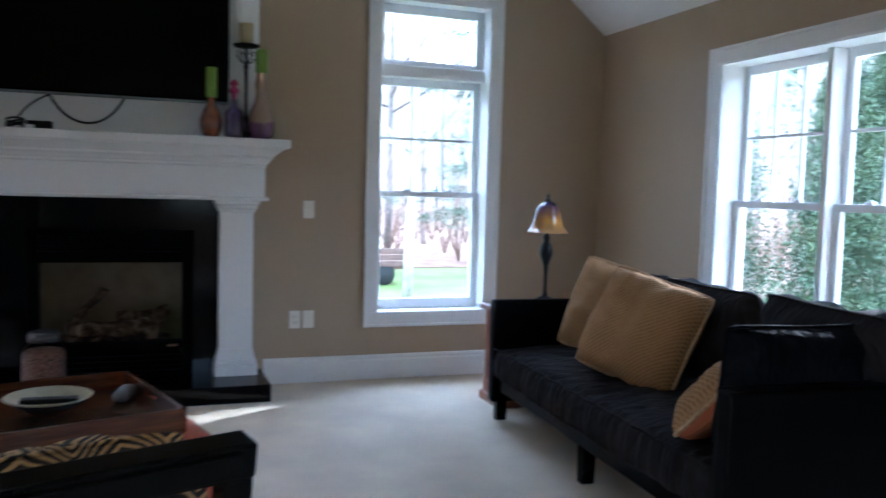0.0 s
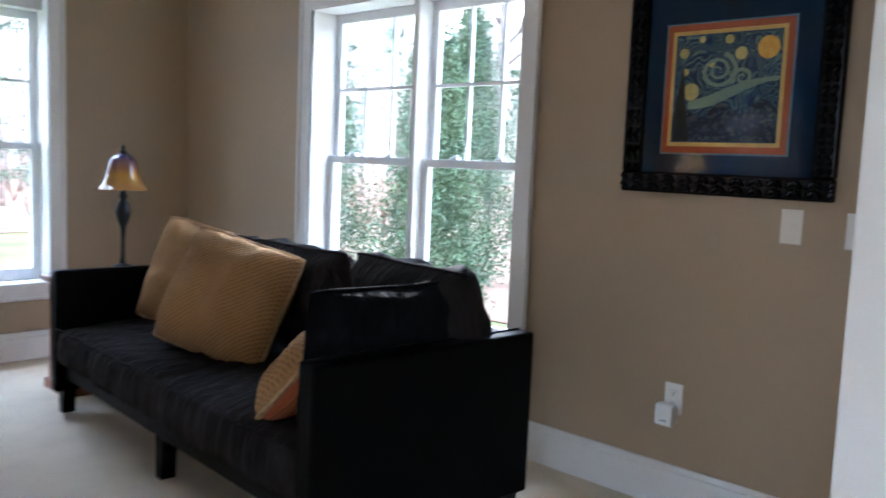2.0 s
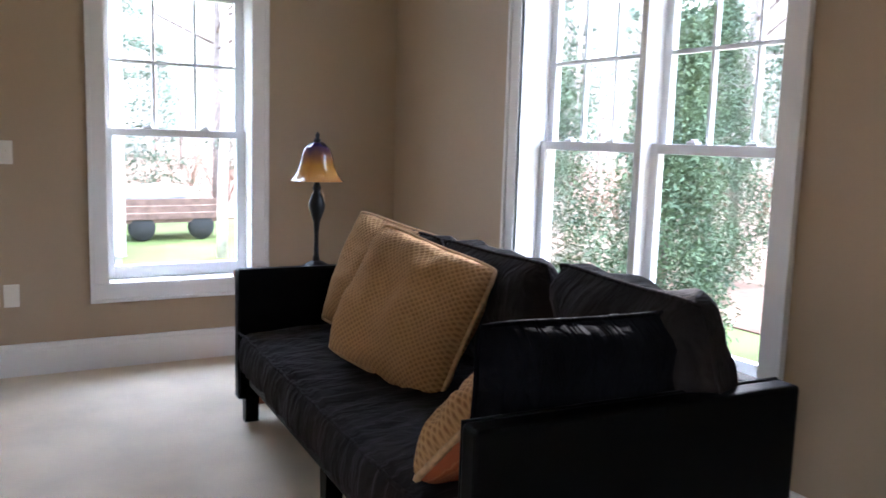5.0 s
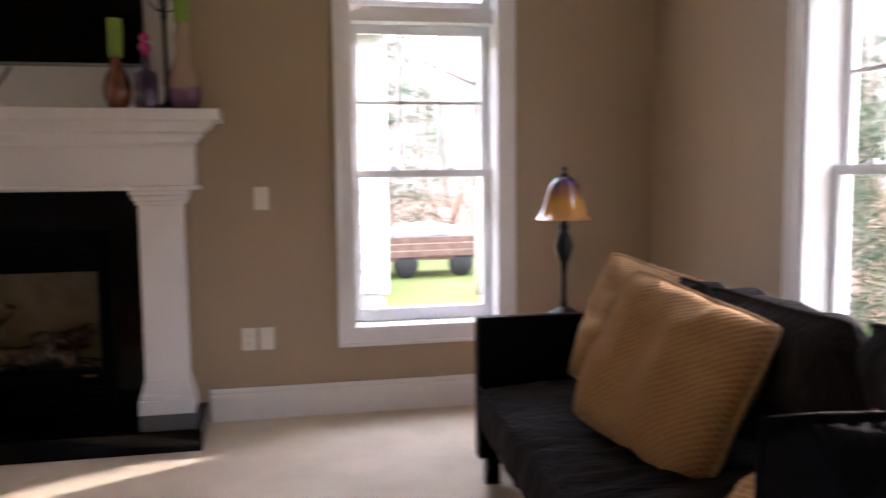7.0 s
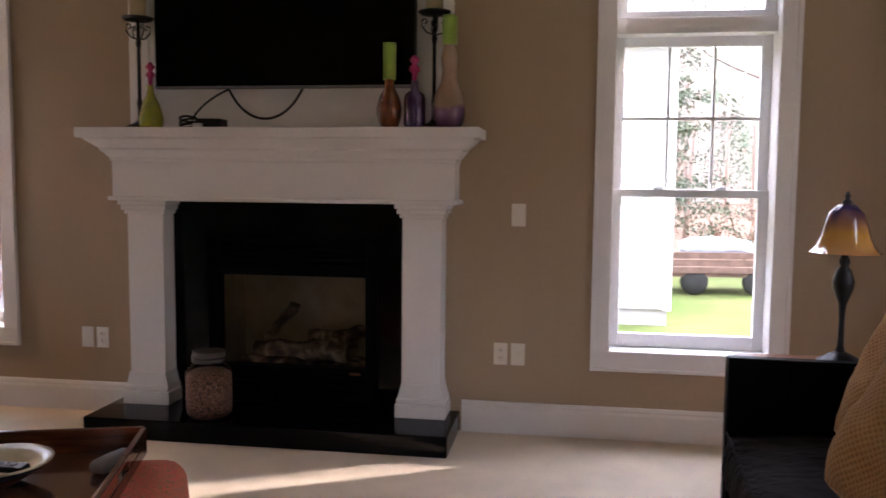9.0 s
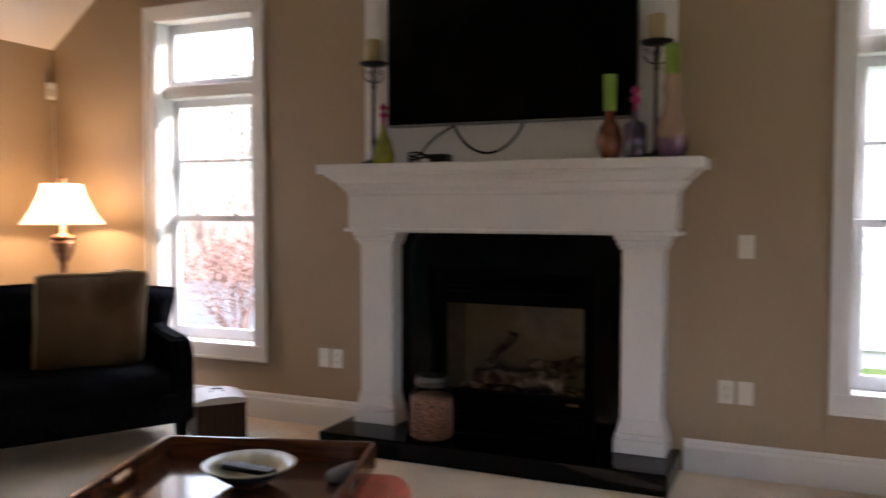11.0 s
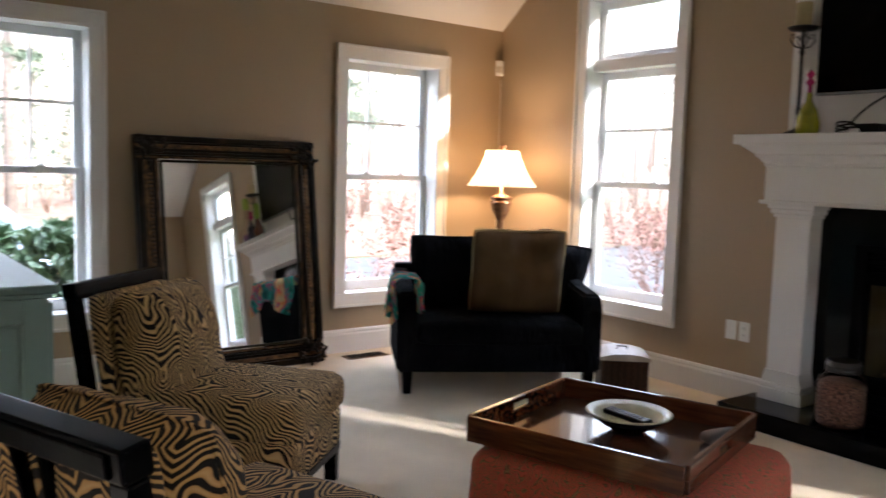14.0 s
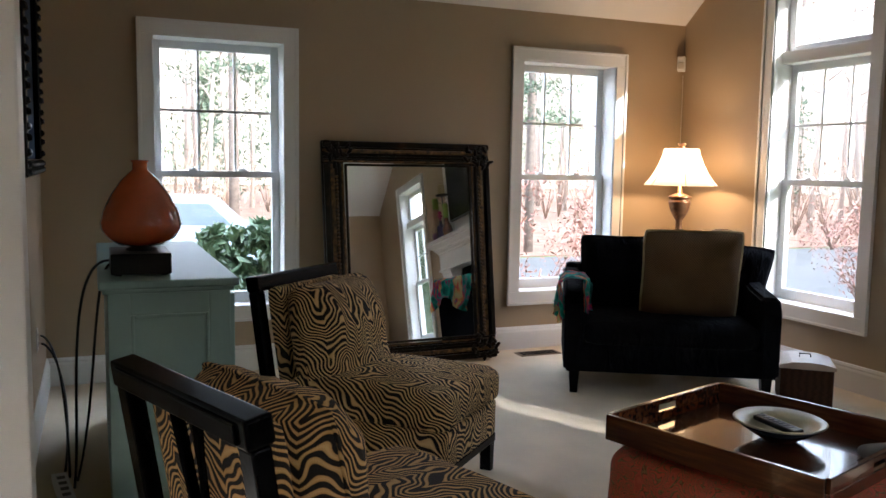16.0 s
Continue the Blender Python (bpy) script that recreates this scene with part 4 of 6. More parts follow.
def wrinkled_seat(x0, x1, y0, y1, z0, z1, r=0.06, nx=260):
    """A long seat cushion whose slack cover gathers in folds that run from back to front."""
    bm, prof = bmesh.new(), []
    for k in range(22):
        prof.append((y0 + (y1 - r - y0) * k / 21, z1 + 0.022 * math.sin(math.pi * (k / 21) ** 0.8), 0.0, 1.0))
    for k in range(1, 9):
        a = math.pi / 2 * (1 - k / 8)
        prof.append((y1 - r + r * math.cos(a), z1 - r + r * math.sin(a), math.cos(a), math.sin(a)))
    for k in range(1, 6):
        prof.append((y1 + 0.008 * math.sin(math.pi * k / 5), z1 - r - (z1 - r - z0) * k / 5, 1.0, 0.0))
    prof.append((y0, z0, 0.0, 0.0))
    rows = []
    for i in range(nx + 1):
        x, row = x0 + (x1 - x0) * i / nx, []
        end = min(1.0, 14 * min(i, nx - i) / nx)
        for j, (y, z, ny, nz) in enumerate(prof):
            q = Vector((x * 11 + 1.6 * math.sin(y * 5 + x * 2.3), y * 3.0, 0.4 * z))
            fold = 1 - 2 * abs(noise.noise(q)) + 0.4 * (1 - 2 * abs(noise.noise(q * 2.1 + Vector((7, 3, 1)))))
            seam = -0.006 if j == 23 else 0.0
            k = (0.015 * (fold - 0.9) * min(1.0, 0.35 + j / 16) + seam) * end - 0.03 * (1 - end) ** 2
            row.append(bm.verts.new((x, y + ny * k, z + nz * k)))
        rows.append(row)
    n = len(prof)
    for a, b in zip(rows, rows[1:]):
        for j in range(n):
            bm.faces.new((a[j], a[(j + 1) % n], b[(j + 1) % n], b[j])).smooth = j < n - 2
    bm.faces.new(rows[0])
    bm.faces.new(rows[-1][::-1])
    bmesh.ops.recalc_face_normals(bm, faces=bm.faces)
    return bm


sofa = thing("sofa", "dark brown suede sofa with thin black leather panel arms", "sofa", pose(2.47, -2.205, 0, 0, 0, 86.8))
# local x runs along the length, local y towards the front
part("seat_rail", B(-1.04, 1.04, -0.42, 0.42, 0.16, 0.27, 0.01), M_LEATHER, sofa)
part("seat_cushion", wrinkled_seat(-1.03, 1.03, -0.30, 0.485, 0.268, 0.425), M_SUEDE, sofa)
for s in (-1, 1):
    a = part("arm_panel", B(1.075 * s - 0.035, 1.075 * s + 0.035, -0.46, 0.468, 0.10, 0.68, 0.012, 3), M_LEATHER, sofa)
    part("top_welt", tube(bmesh.new(), [(1.04 * s, -0.45, 0.679), (1.04 * s, 0.463, 0.679), (1.04 * s, 0.465, 0.13)], 0.006, 6), M_LEATHER, a)
part("seat_welt", tube(bmesh.new(), [(-1.02 + 2.04 * k / 40, 0.468, 0.412 + 0.004 * math.sin(k * 1.7)) for k in range(41)], 0.006, 6), M_SUEDE, sofa)
part("back_panel", B(-1.04, 1.04, -0.46, -0.385, 0.14, 0.665, 0.012, 3), M_LEATHER, sofa)
for x, y in ((-1.05, 0.41), (1.05, 0.41), (0.0, 0.39), (-1.05, -0.41), (1.05, -0.41), (0, -0.4)):
    part("leg", extrude_poly(bmesh.new(), [(x - 0.024, 0), (x + 0.024, 0), (x + 0.034, 0.165), (x - 0.034, 0.165)], "y", y - 0.03, y + 0.03), M_DWOOD, sofa)
for i, x in enumerate((0.70, 0.0, -0.75)):
    cushion(sofa, "back_cushion", 0.72, 0.47, 0.26, pose(x, -0.24, 0.665 + 0.02 * (i == 2), -14 - 4 * (i == 2), 0, (-3, 2, -5)[i]), M_SUEDE, M_SUEDE, i * 3.1, 0.3)
# same suede as the sofa; the darker cloth colour stands in for its shade
cushion(sofa, "shaded_side_cushion", 0.68, 0.43, 0.18, pose(-0.94, 0.06, 0.66, -8, 0, 88), M_NAVY, M_NAVY, 9.0, 0.25)
throw_pillow("tan waffle-weave throw pillow with corded edge on the sofa", 0.56, 0.53, 0.17, pose(2.60, -1.50, 0.655, -18, 10, -66), M_TAN, M_PIPING, 1.0)
throw_pillow("tan waffle-weave throw pillow with corded edge on the sofa", 0.58, 0.53, 0.18, pose(2.40, -2.09, 0.662, -22, 11, -72), M_TAN, M_PIPING, 2.0)
for lb, w, hh, mm in (("rust and tan two-sided throw pillow leaning on the sofa arm", 0.34, 0.34, pose(2.17, -2.95, 0.572, 40, 0, 36)), ("rust and tan two-sided throw pillow tucked behind a back cushion", 0.36, 0.32, pose(2.66, -2.80, 0.70, -16, 12, -112))):
    tp = throw_pillow(lb, w, hh, 0.13, mm, M_RUST, M_PIPING, 3.0)
    cover = next(o for o in tp.children if o.name.startswith("cover"))
    cover.data.materials.append(M_TAN)
    for p in cover.data.polygons:
        p.material_index = 1 if p.normal.y > 0 else 0

et = thing("end_table", "reddish cherry wood end table behind the sofa arm", "table", pose(2.50, -0.68, 0))
part("top", B(-0.32, 0.27, -0.27, 0.05, 0.565, 0.60, 0.008), M_REDW, et)
part("apron", B(-0.285, 0.235, -0.235, 0.02, 0.12, 0.565, 0.004), M_REDW, et)
part("plinth", B(-0.31, 0.26, -0.26, 0.04, 0.0, 0.05, 0.006), M_REDW, et)
part("shelf", B(-0.29, 0.24, -0.24, 0.025, 0.05, 0.12, 0.004), M_REDW, et)

lr = thing("table_lamp", "small dark bronze lamp with an iridescent bell glass shade", "lamp", pose(2.555, -0.78, 0.601))
part("foot", L([(0.085, 0), (0.088, 0.012), (0.07, 0.02), (0.05, 0.035), (0.02, 0.05)], 0, 0, 28, 6, 0.05), M_IRON, lr)
part("stem", L([(0.02, 0.045), (0.012, 0.08), (0.011, 0.18), (0.016, 0.24), (0.038, 0.30), (0.042, 0.33), (0.03, 0.37), (0.016, 0.39), (0.022, 0.41), (0.014, 0.43), (0.012, 0.47)], 0, 0, 20), M_IRON, lr)
sh = bmesh.new()
prof = [(0.14, 0.445), (0.125, 0.452), (0.105, 0.475), (0.088, 0.515), (0.078, 0.56), (0.066, 0.60), (0.035, 0.632), (0.018, 0.638)]
lathe(sh, prof, 0, 0, 36, 8, 0.035)
bmesh.ops.delete(sh, geom=[f for f in sh.faces if len(f.verts) > 4], context="FACES_ONLY")
part("shade", sh, M_ARTGL, lr, "amber and violet iridescent bell glass")
part("finial", L([(0.018, 0.636), (0.02, 0.645), (0.008, 0.655), (0.012, 0.668), (0.003, 0.685)], 0, 0, 12), M_IRON, lr)

# ---- framed print on the east wall ----
def carved_frame(parent, x0, x1, z0, z1, w, d, material, knob=0.05):
    """Four moulded rails with a row of carved leaves along each."""
    for a, b, c, e in ((x0, x1, z0, z0 + w), (x0, x1, z1 - w, z1), (x0, x0 + w, z0 + w, z1 - w), (x1 - w, x1, z0 + w, z1 - w)):
        rail = B(a, b, -d * 0.75, 0, c, e, 0.008, 3)
        horiz = (b - a) > (e - c)
        n = int(max(b - a, e - c) / knob)
        for k in range(n):
            t = (k + 0.5) / n
            px, pz = (a + (b - a) * t, (c + e) / 2) if horiz else ((a + b) / 2, c + (e - c) * t)
            for s in (-1, 1):
                ox, oz = ((0.008 * (k % 2), s * w * 0.2) if horiz else (s * w * 0.2, 0.008 * (k % 2)))
                bmesh.ops.create_icosphere(rail, subdivisions=1, radius=1, matrix=Matrix.LocRotScale((px + ox, -d * 0.75, pz + oz), Euler((0, (0.7 if (k + s) % 2 else -0.7), 0)), (w * (0.30 if horiz else 0.16), d * 0.28, w * (0.16 if horiz else 0.30))))
        part("frame_rail", rail, material, parent)


pic = thing("framed_print", "swirling night-sky print in a carved black frame with navy mat", "picture", pose(XE, -3.752, 1.183, 0, 0, -90) @ Matrix.Diagonal((1.015, 1, 1.015, 1)))
carved_frame(pic, -0.385, 0.385, 0.0, 0.80, 0.075, 0.05, M_BLACKF, 0.032)
part("mat_board", B(-0.315, 0.315, -0.014, -0.002, 0.07, 0.73), M_ARTBLUE, pic)
part("pale_line", B(-0.241, 0.226, -0.016, -0.014, 0.141, 0.601), M_ARTLINE, pic)
part("orange_fillet", B(-0.235, 0.220, -0.018, -0.014, 0.147, 0.595), M_ARTOR, pic)
part("gold_fillet", B(-0.212, 0.197, -0.0195, -0.018, 0.170, 0.572), M_ARTGOLD, pic)
art = part("print", B(-0.198, 0.184, -0.0215, -0.0195, 0.184, 0.558), M_ART, pic)


def blob(pts_fn, n, y, material, name):
    bm = bmesh.new()
    bm.faces.new([bm.verts.new((x, y, z)) for x, z in (pts_fn(2 * math.pi * k / n) for k in range(n))])
    part(name, bm, material, art)


disc = lambda cx, cz, r: (lambda a: (cx + r * math.cos(a), cz - r * math.sin(a)))
blob(disc(0.138, 0.50, 0.038), 20, -0.0222, M_ARTM, "moon")
for cx, cz, r in ((-0.165, 0.495, 0.018), (-0.10, 0.54, 0.012), (-0.13, 0.36, 0.03), (0.0, 0.535, 0.016), (0.045, 0.485, 0.022), (-0.06, 0.455, 0.013), (-0.155, 0.43, 0.012)):
    blob(disc(cx, cz, r), 14, -0.0222, M_ARTY, "star")
band = bmesh.new()
n = 24
for lo_w, path in ((0.02, lambda t: (-0.14 + 0.322 * t, 0.315 + 0.05 * math.sin(t * 3.0) * t + 0.075 * t * t)),):
    vs = []
    for k in range(n + 1):
        x, z = path(k / n)
        w2 = lo_w * (0.4 + 0.6 * math.sin(math.pi * min(1, 0.15 + k / n)))
        vs.append((band.verts.new((x, -0.0223, z - w2)), band.verts.new((x, -0.0223, z + w2))))
    for a, b in zip(vs, vs[1:]):
        band.faces.new((a[0], b[0], b[1], a[1]))
part("cloud_band", band, M_ARTG, art)
for cx, cz, R, turns in ((-0.035, 0.43, 0.06, 2.2), (0.055, 0.405, 0.032, 1.6)):
    sw = bmesh.new()
    vs = []
    for k in range(50):
        t = k / 49
        a, r = turns * 2 * math.pi * t, R * (0.12 + 0.88 * t)
        w2 = 0.0055 * (0.4 + t)
        vs.append(tuple(sw.verts.new((cx + (r + o) * math.cos(a) * 1.15, -0.0224, cz + (r + o) * math.sin(a))) for o in (-w2, w2)))
    for a, b in zip(vs, vs[1:]):
        sw.faces.new((a[0], a[1], b[1], b[0]))
    part("swirl", sw, M_ARTG, art)
hill = bmesh.new()
ridge = [(-0.197 + 0.380 * k / 30, 0.285 + 0.022 * math.sin(k * 0.55) + 0.028 * (k / 30)) for k in range(31)]
hill.faces.new([hill.verts.new((x, -0.0226, z)) for x, z in [(-0.197, 0.186), (0.183, 0.186)] + ridge[::-1]])
part("hills_and_village", hill, M_ARTD, art)
cyp = bmesh.new()
cyp.faces.new([cyp.verts.new((x, -0.0228, z)) for x, z in ((-0.19, 0.19), (-0.125, 0.19), (-0.138, 0.26), (-0.15, 0.32), (-0.155, 0.39), (-0.165, 0.45), (-0.172, 0.40), (-0.185, 0.33), (-0.192, 0.26))])
part("cypress", cyp, mat("cypress_paint", (0.015, 0.02, 0.012), 0.6, var=0.5, scale=50), art)
part("picture_glass", quad(-0.312, 0.312, -0.026, 0.073, 0.727), M_PICGL, pic).visible_shadow = False

pic2 = thing("framed_picture", "carved black picture frame on the wall above the console", "picture", pose(-2.28, YS, 1.26, 0, 0, 180))
carved_frame(pic2, -0.52, 0.52, 0, 0.92, 0.075, 0.06, M_BLACKF)
part("mat_board", B(-0.45, 0.45, -0.014, -0.002, 0.07, 0.85), M_ARTBLUE, pic2)

# ---- armchair in the corner ----
AC = pose(-2.287, -0.964, 0, 0, 0, -120)
ac = thing("armchair", "wide navy-black upholstered armchair with loose back cushions", "armchair", AC)
part("seat_box", B(-0.59, 0.59, -0.32, 0.40, 0.13, 0.30, 0.015, 3), M_NAVY, ac)
part("seat_cushion", soft_box(-0.50, 0.50, -0.24, 0.43, 0.29, 0.43, 0.05, 0.02, 12, 0.008, 5), M_NAVY, ac)
for s in (-1, 1):
    arm = extrude_poly(bmesh.new(), [(-0.36, 0.13), (0.41, 0.13), (0.41, 0.52), (0.36, 0.60), (0.05, 0.62), (-0.36, 0.68)], "x", 0.56 * s - 0.055, 0.56 * s + 0.055)
    bmesh.ops.bevel(arm, geom=arm.edges[:], offset=0.018, segments=3, affect="EDGES")
    part("arm", arm, M_NAVY, ac, smooth=False)
part("back_frame", B(-0.60, 0.60, -0.38, -0.29, 0.13, 0.70, 0.02, 3), M_NAVY, ac)
cushion(ac, "back_cushion", 0.56, 0.50, 0.24, pose(-0.40, -0.17, 0.635, -12, -7, 2), M_NAVY, M_NAVY, 4.0, 0.25)
cushion(ac, "back_cushion", 0.56, 0.50, 0.24, pose(0.24, -0.17, 0.665, -12, 0, -2), M_NAVY, M_NAVY, 5.0, 0.25)
for x, y in ((-0.55, 0.36), (0.55, 0.36), (-0.55, -0.32), (0.55, -0.32)):
    part("leg", extrude_poly(bmesh.new(), [(x - 0.022, 0), (x + 0.022, 0), (x + 0.032, 0.15), (x - 0.032, 0.15)], "y", y - 0.03, y + 0.03), M_DWOOD, ac)
throw_pillow("large brown waffle-weave pillow with cream cord on the armchair", 0.60, 0.59, 0.19, AC @ pose(-0.145, 0.10, 0.69, -14, 0, 0), M_BROWNP, M_WAX, 6.0)
# knitted throw over the arm
tw = bmesh.new()
nu, nv = 14, 18
grid = []
for i in range(nu + 1):
    row = []
    for j in range(nv + 1):
        s = j / nv
        yy = 0.06 + 0.37 * i / nu + 0.02 * math.sin(s * 7 + i)
        arc = s * 0.70 - 0.30
        if arc < -0.07:
            x, z = 0.478 - 0.025 * math.sin(i * 0.9), 0.67 + (arc + 0.07) * 0.8
        elif arc < 0.07:
            x, z = 0.56 + arc, 0.68 + 0.012 * math.cos(arc * 20)
        else:
            x, z = 0.645 + 0.03 * math.sin(i * 1.3 + 1) * (arc - 0.07) * 4, 0.67 - (arc - 0.07) * (0.62 + 0.2 * math.sin(i * 0.5))
        k = noise.noise(Vector((i * 0.5, j * 0.5, 3))) * 0.014
        row.append(tw.verts.new((x + k, yy, z + k)))
    grid.append(row)
for i in range(nu):
    for j in range(nv):
        tw.faces.new((grid[i][j], grid[i + 1][j], grid[i + 1][j + 1], grid[i][j + 1]))
bmesh.ops.solidify(tw, geom=tw.faces[:], thickness=0.02)
throw = solid("knit_throw", tw, M_THROW, "multicoloured knitted throw draped over the armchair arm", "blanket", m=AC, smooth=True)

st = thing("side_table", "small dark round side table behind the armchair", "table", pose(-2.92, -0.36, 0))
part("top", L([(0.0, 0.655), (0.2, 0.655), (0.21, 0.665), (0.21, 0.68), (0.2, 0.69), (0.0, 0.69)], 0, 0, 32), M_DWOOD, st)
part("pedestal", L([(0.17, 0), (0.17, 0.02), (0.05, 0.05), (0.03, 0.1), (0.03, 0.655)], 0, 0, 24), M_DWOOD, st)
ll = thing("table_lamp", "bronze urn table lamp with a lit cream bell shade", "lamp", pose(-2.92, -0.36, 0.691))
part("base", L([(0.085, 0), (0.09, 0.015), (0.07, 0.03), (0.03, 0.06), (0.022, 0.10), (0.03, 0.13)], 0, 0, 28), M_BRONZE, ll)
part("urn", L([(0.028, 0.13), (0.024, 0.22), (0.022, 0.27), (0.036, 0.29), (0.066, 0.35), (0.078, 0.40), (0.078, 0.415), (0.06, 0.42), (0.078, 0.43), (0.084, 0.445), (0.06, 0.455), (0.02, 0.47), (0.01, 0.56)], 0, 0, 32, 14, 0.02), M_BRONZE, ll)
ls = bmesh.new()
sp = [(0.255, 0.525), (0.25, 0.53), (0.225, 0.56), (0.19, 0.61), (0.155, 0.675), (0.13, 0.74), (0.12, 0.785)]
lathe(ls, sp, 0, 0, 36, 6, 0.012)
bmesh.ops.delete(ls, geom=[f for f in ls.faces if len(f.verts) > 4], context="FACES_ONLY")
part("shade", ls, M_SHADE, ll, "lit cream fabric bell shade")
rb = bmesh.new()
for k in range(6):
    a = 2 * math.pi * (k + 0.5) / 6
    tube(rb, [(r * 0.99 * math.cos(a), r * 0.99 * math.sin(a), z) for r, z in sp], 0.003, 5)
part("shade_rib", rb, M_WAX, ll)
part("harp", tube(bmesh.new(), [(0, 0, 0.47), (0.05, 0, 0.56), (0.05, 0, 0.70), (0, 0, 0.785)], 0.003, 5), M_BRONZE, ll)
part("finial", L([(0.03, 0.78), (0.034, 0.79), (0.018, 0.80), (0.03, 0.812), (0.032, 0.82), (0.01, 0.83)], 0, 0, 16), M_BRONZE, ll)
bulb = new("lamp_bulb", bpy.data.lights.new("lamp_bulb", "POINT"))
bulb.data.energy, bulb.data.color, bulb.data.shadow_soft_size = 1.7, (1.0, 0.66, 0.36), 0.04
bulb.location = (-2.92, -0.36, 0.691 + 0.64)

bx = thing("wooden_box", "small dark wooden box with a pale lid and metal handle", "box", pose(-1.635, -0.44, 0, 0, 0, 50))
part("body", B(-0.14, 0.14, -0.15, 0.15, 0.0, 0.215, 0.004), M_BOXW, bx)
part("lid", extrude_poly(bmesh.new(), [(-0.15, 0.215), (0.15, 0.215), (0.15, 0.235), (0.08, 0.252), (0, 0.257), (-0.08, 0.252), (-0.15, 0.235)], "y", -0.16, 0.16), M_BOXTOP, bx, "pale whitewashed lid")
part("handle", tube(bmesh.new(), [(-0.03, 0, 0.255), (-0.03, 0, 0.275), (0.03, 0, 0.275), (0.03, 0, 0.255)], 0.004, 6), M_IRON, bx)

# ---- leaning mirror ----
tilt = math.degrees(math.atan2(0.20, 1.42))
mir = thing("floor_mirror", "large mirror in dark carved gilt frame leaning on the wall", "mirror", pose(-3.155, -2.29, 0.012, 0, 0, 91) @ pose(0, 0, 0, -tilt, 0, 0))
MW, MH, FW = 0.598, 1.48, 0.153
for a, b, c, e in ((-MW, MW, 0, FW), (-MW, MW, MH - FW, MH), (-MW, -MW + FW, FW, MH - FW), (MW - FW, MW, FW, MH - FW)):
    hz = (b - a) > (e - c)
    rl = B(a, b, -0.03, 0.0, c, e, 0.006)
    w0, w1 = (c, e) if hz else (a, b)
    outer = w0 if (w0 + w1) / 2 < (MH / 2 if hz else 0) else w1
    sg = 1 if outer == w0 else -1
    gl = bmesh.new()
    for o, wd, dp, tgt in ((0.008, 0.035, 0.055, rl), (0.055, 0.026, 0.042, gl), (0.10, 0.02, 0.05, rl), (0.128, 0.012, 0.04, gl)):
        p0, p1 = sorted((outer + sg * o, outer + sg * (o + wd)))
        if hz:
            box(tgt, a + 0.005, b - 0.005, -dp, -0.028, p0, p1, 0.006, 3)
        else:
            box(tgt, p0, p1, -dp, -0.028, c, e, 0.006, 3)
    part("gilt_moulding", gl, M_GILT, part("frame_rail", rl, M_GOLDF, mir), "worn gilt moulding")
rnd = random.Random(8)
for sx in (-1, 1):
    for cz in (0.09, MH - 0.09):
        orn = bmesh.new()
        for k in range(26):
            a, r = rnd.uniform(0, 6.28), rnd.uniform(0.0, 0.10)
            bmesh.ops.create_icosphere(orn, subdivisions=2, radius=1, matrix=Matrix.LocRotScale((sx * (MW - 0.09) + r * math.cos(a), -0.052, cz + r * math.sin(a)), Euler((0, rnd.uniform(0, 3), 0)), (0.028, 0.016, 0.012)))
        tagged(part("corner_ornament", orn, M_GOLDF, mir, "carved leaf corner", smooth=True), kind="stuff")
for sx in (-1, 1):
    bd = bmesh.new()
    for k in range(44):
        bmesh.ops.create_icosphere(bd, subdivisions=1, radius=0.011, matrix=pose(sx * (MW - 0.092), -0.046, 0.19 + k * 0.0245))
    tagged(part("beading", bd, M_GILT, mir), kind="stuff")
part("mirror_glass", B(-MW + FW - 0.01, MW - FW + 0.01, -0.034, -0.031, FW - 0.01, MH - FW + 0.01), M_MIRROR, mir)
bv = bmesh.new()
for a, b, c, e in ((-MW + FW - 0.004, MW - FW + 0.004, FW - 0.004, FW + 0.012), (-MW + FW - 0.004, MW - FW + 0.004, MH - FW - 0.012, MH - FW + 0.004), (-MW + FW - 0.004, -MW + FW + 0.012, FW, MH - FW), (MW - FW - 0.012, MW - FW + 0.004, FW, MH - FW)):
    box(bv, a, b, -0.045, -0.03, c, e, 0.005)
part("inner_lip", bv, M_GOLDF, mir)

# ---- console with vase ----
cn = thing("console_cabinet", "mint-green painted console cabinet with a moulded top", "cabinet", pose(-1.88, -4.0, 0))
part("body", B(-0.72, 0.70, -0.205, 0.215, 0.0, 0.875, 0.004), M_MINT, cn)
tp = B(-0.75, 0.735, -0.235, 0.245, 0.885, 0.915, 0.008, 3)
box(tp, -0.735, 0.718, -0.222, 0.23, 0.868, 0.886, 0.006, 3)
part("top", tp, M_MINT, cn)
ep = bmesh.new()
for a, b, c, e in ((-0.205, -0.13, 0.0, 0.868), (0.14, 0.215, 0.0, 0.868), (-0.13, 0.14, 0.79, 0.868), (-0.13, 0.14, 0.0, 0.13)):
    box(ep, 0.70, 0.712, a, b, c, e, 0.002)
for a, b, c, e in ((-0.13, -0.118, 0.13, 0.79), (0.128, 0.14, 0.13, 0.79), (-0.118, 0.128, 0.778, 0.79), (-0.118, 0.128, 0.13, 0.142)):
    box(ep, 0.70, 0.716, a, b, c, e, 0.004, 3)
part("end_panel", ep, M_MINT, cn)
for k in range(3):
    x = -0.70 + k * 0.465
    d = part("door", B(x, x + 0.455, 0.215, 0.235, 0.08, 0.85, 0.004), M_MINT, cn)
    part("knob", L([(0.006, 0), (0.006, 0.015), (0.014, 0.02), (0.014, 0.028), (0.004, 0.032)], 0, 0, 14), M_IRON, d, m=pose(x + 0.40, 0.235, 0.48, -90))
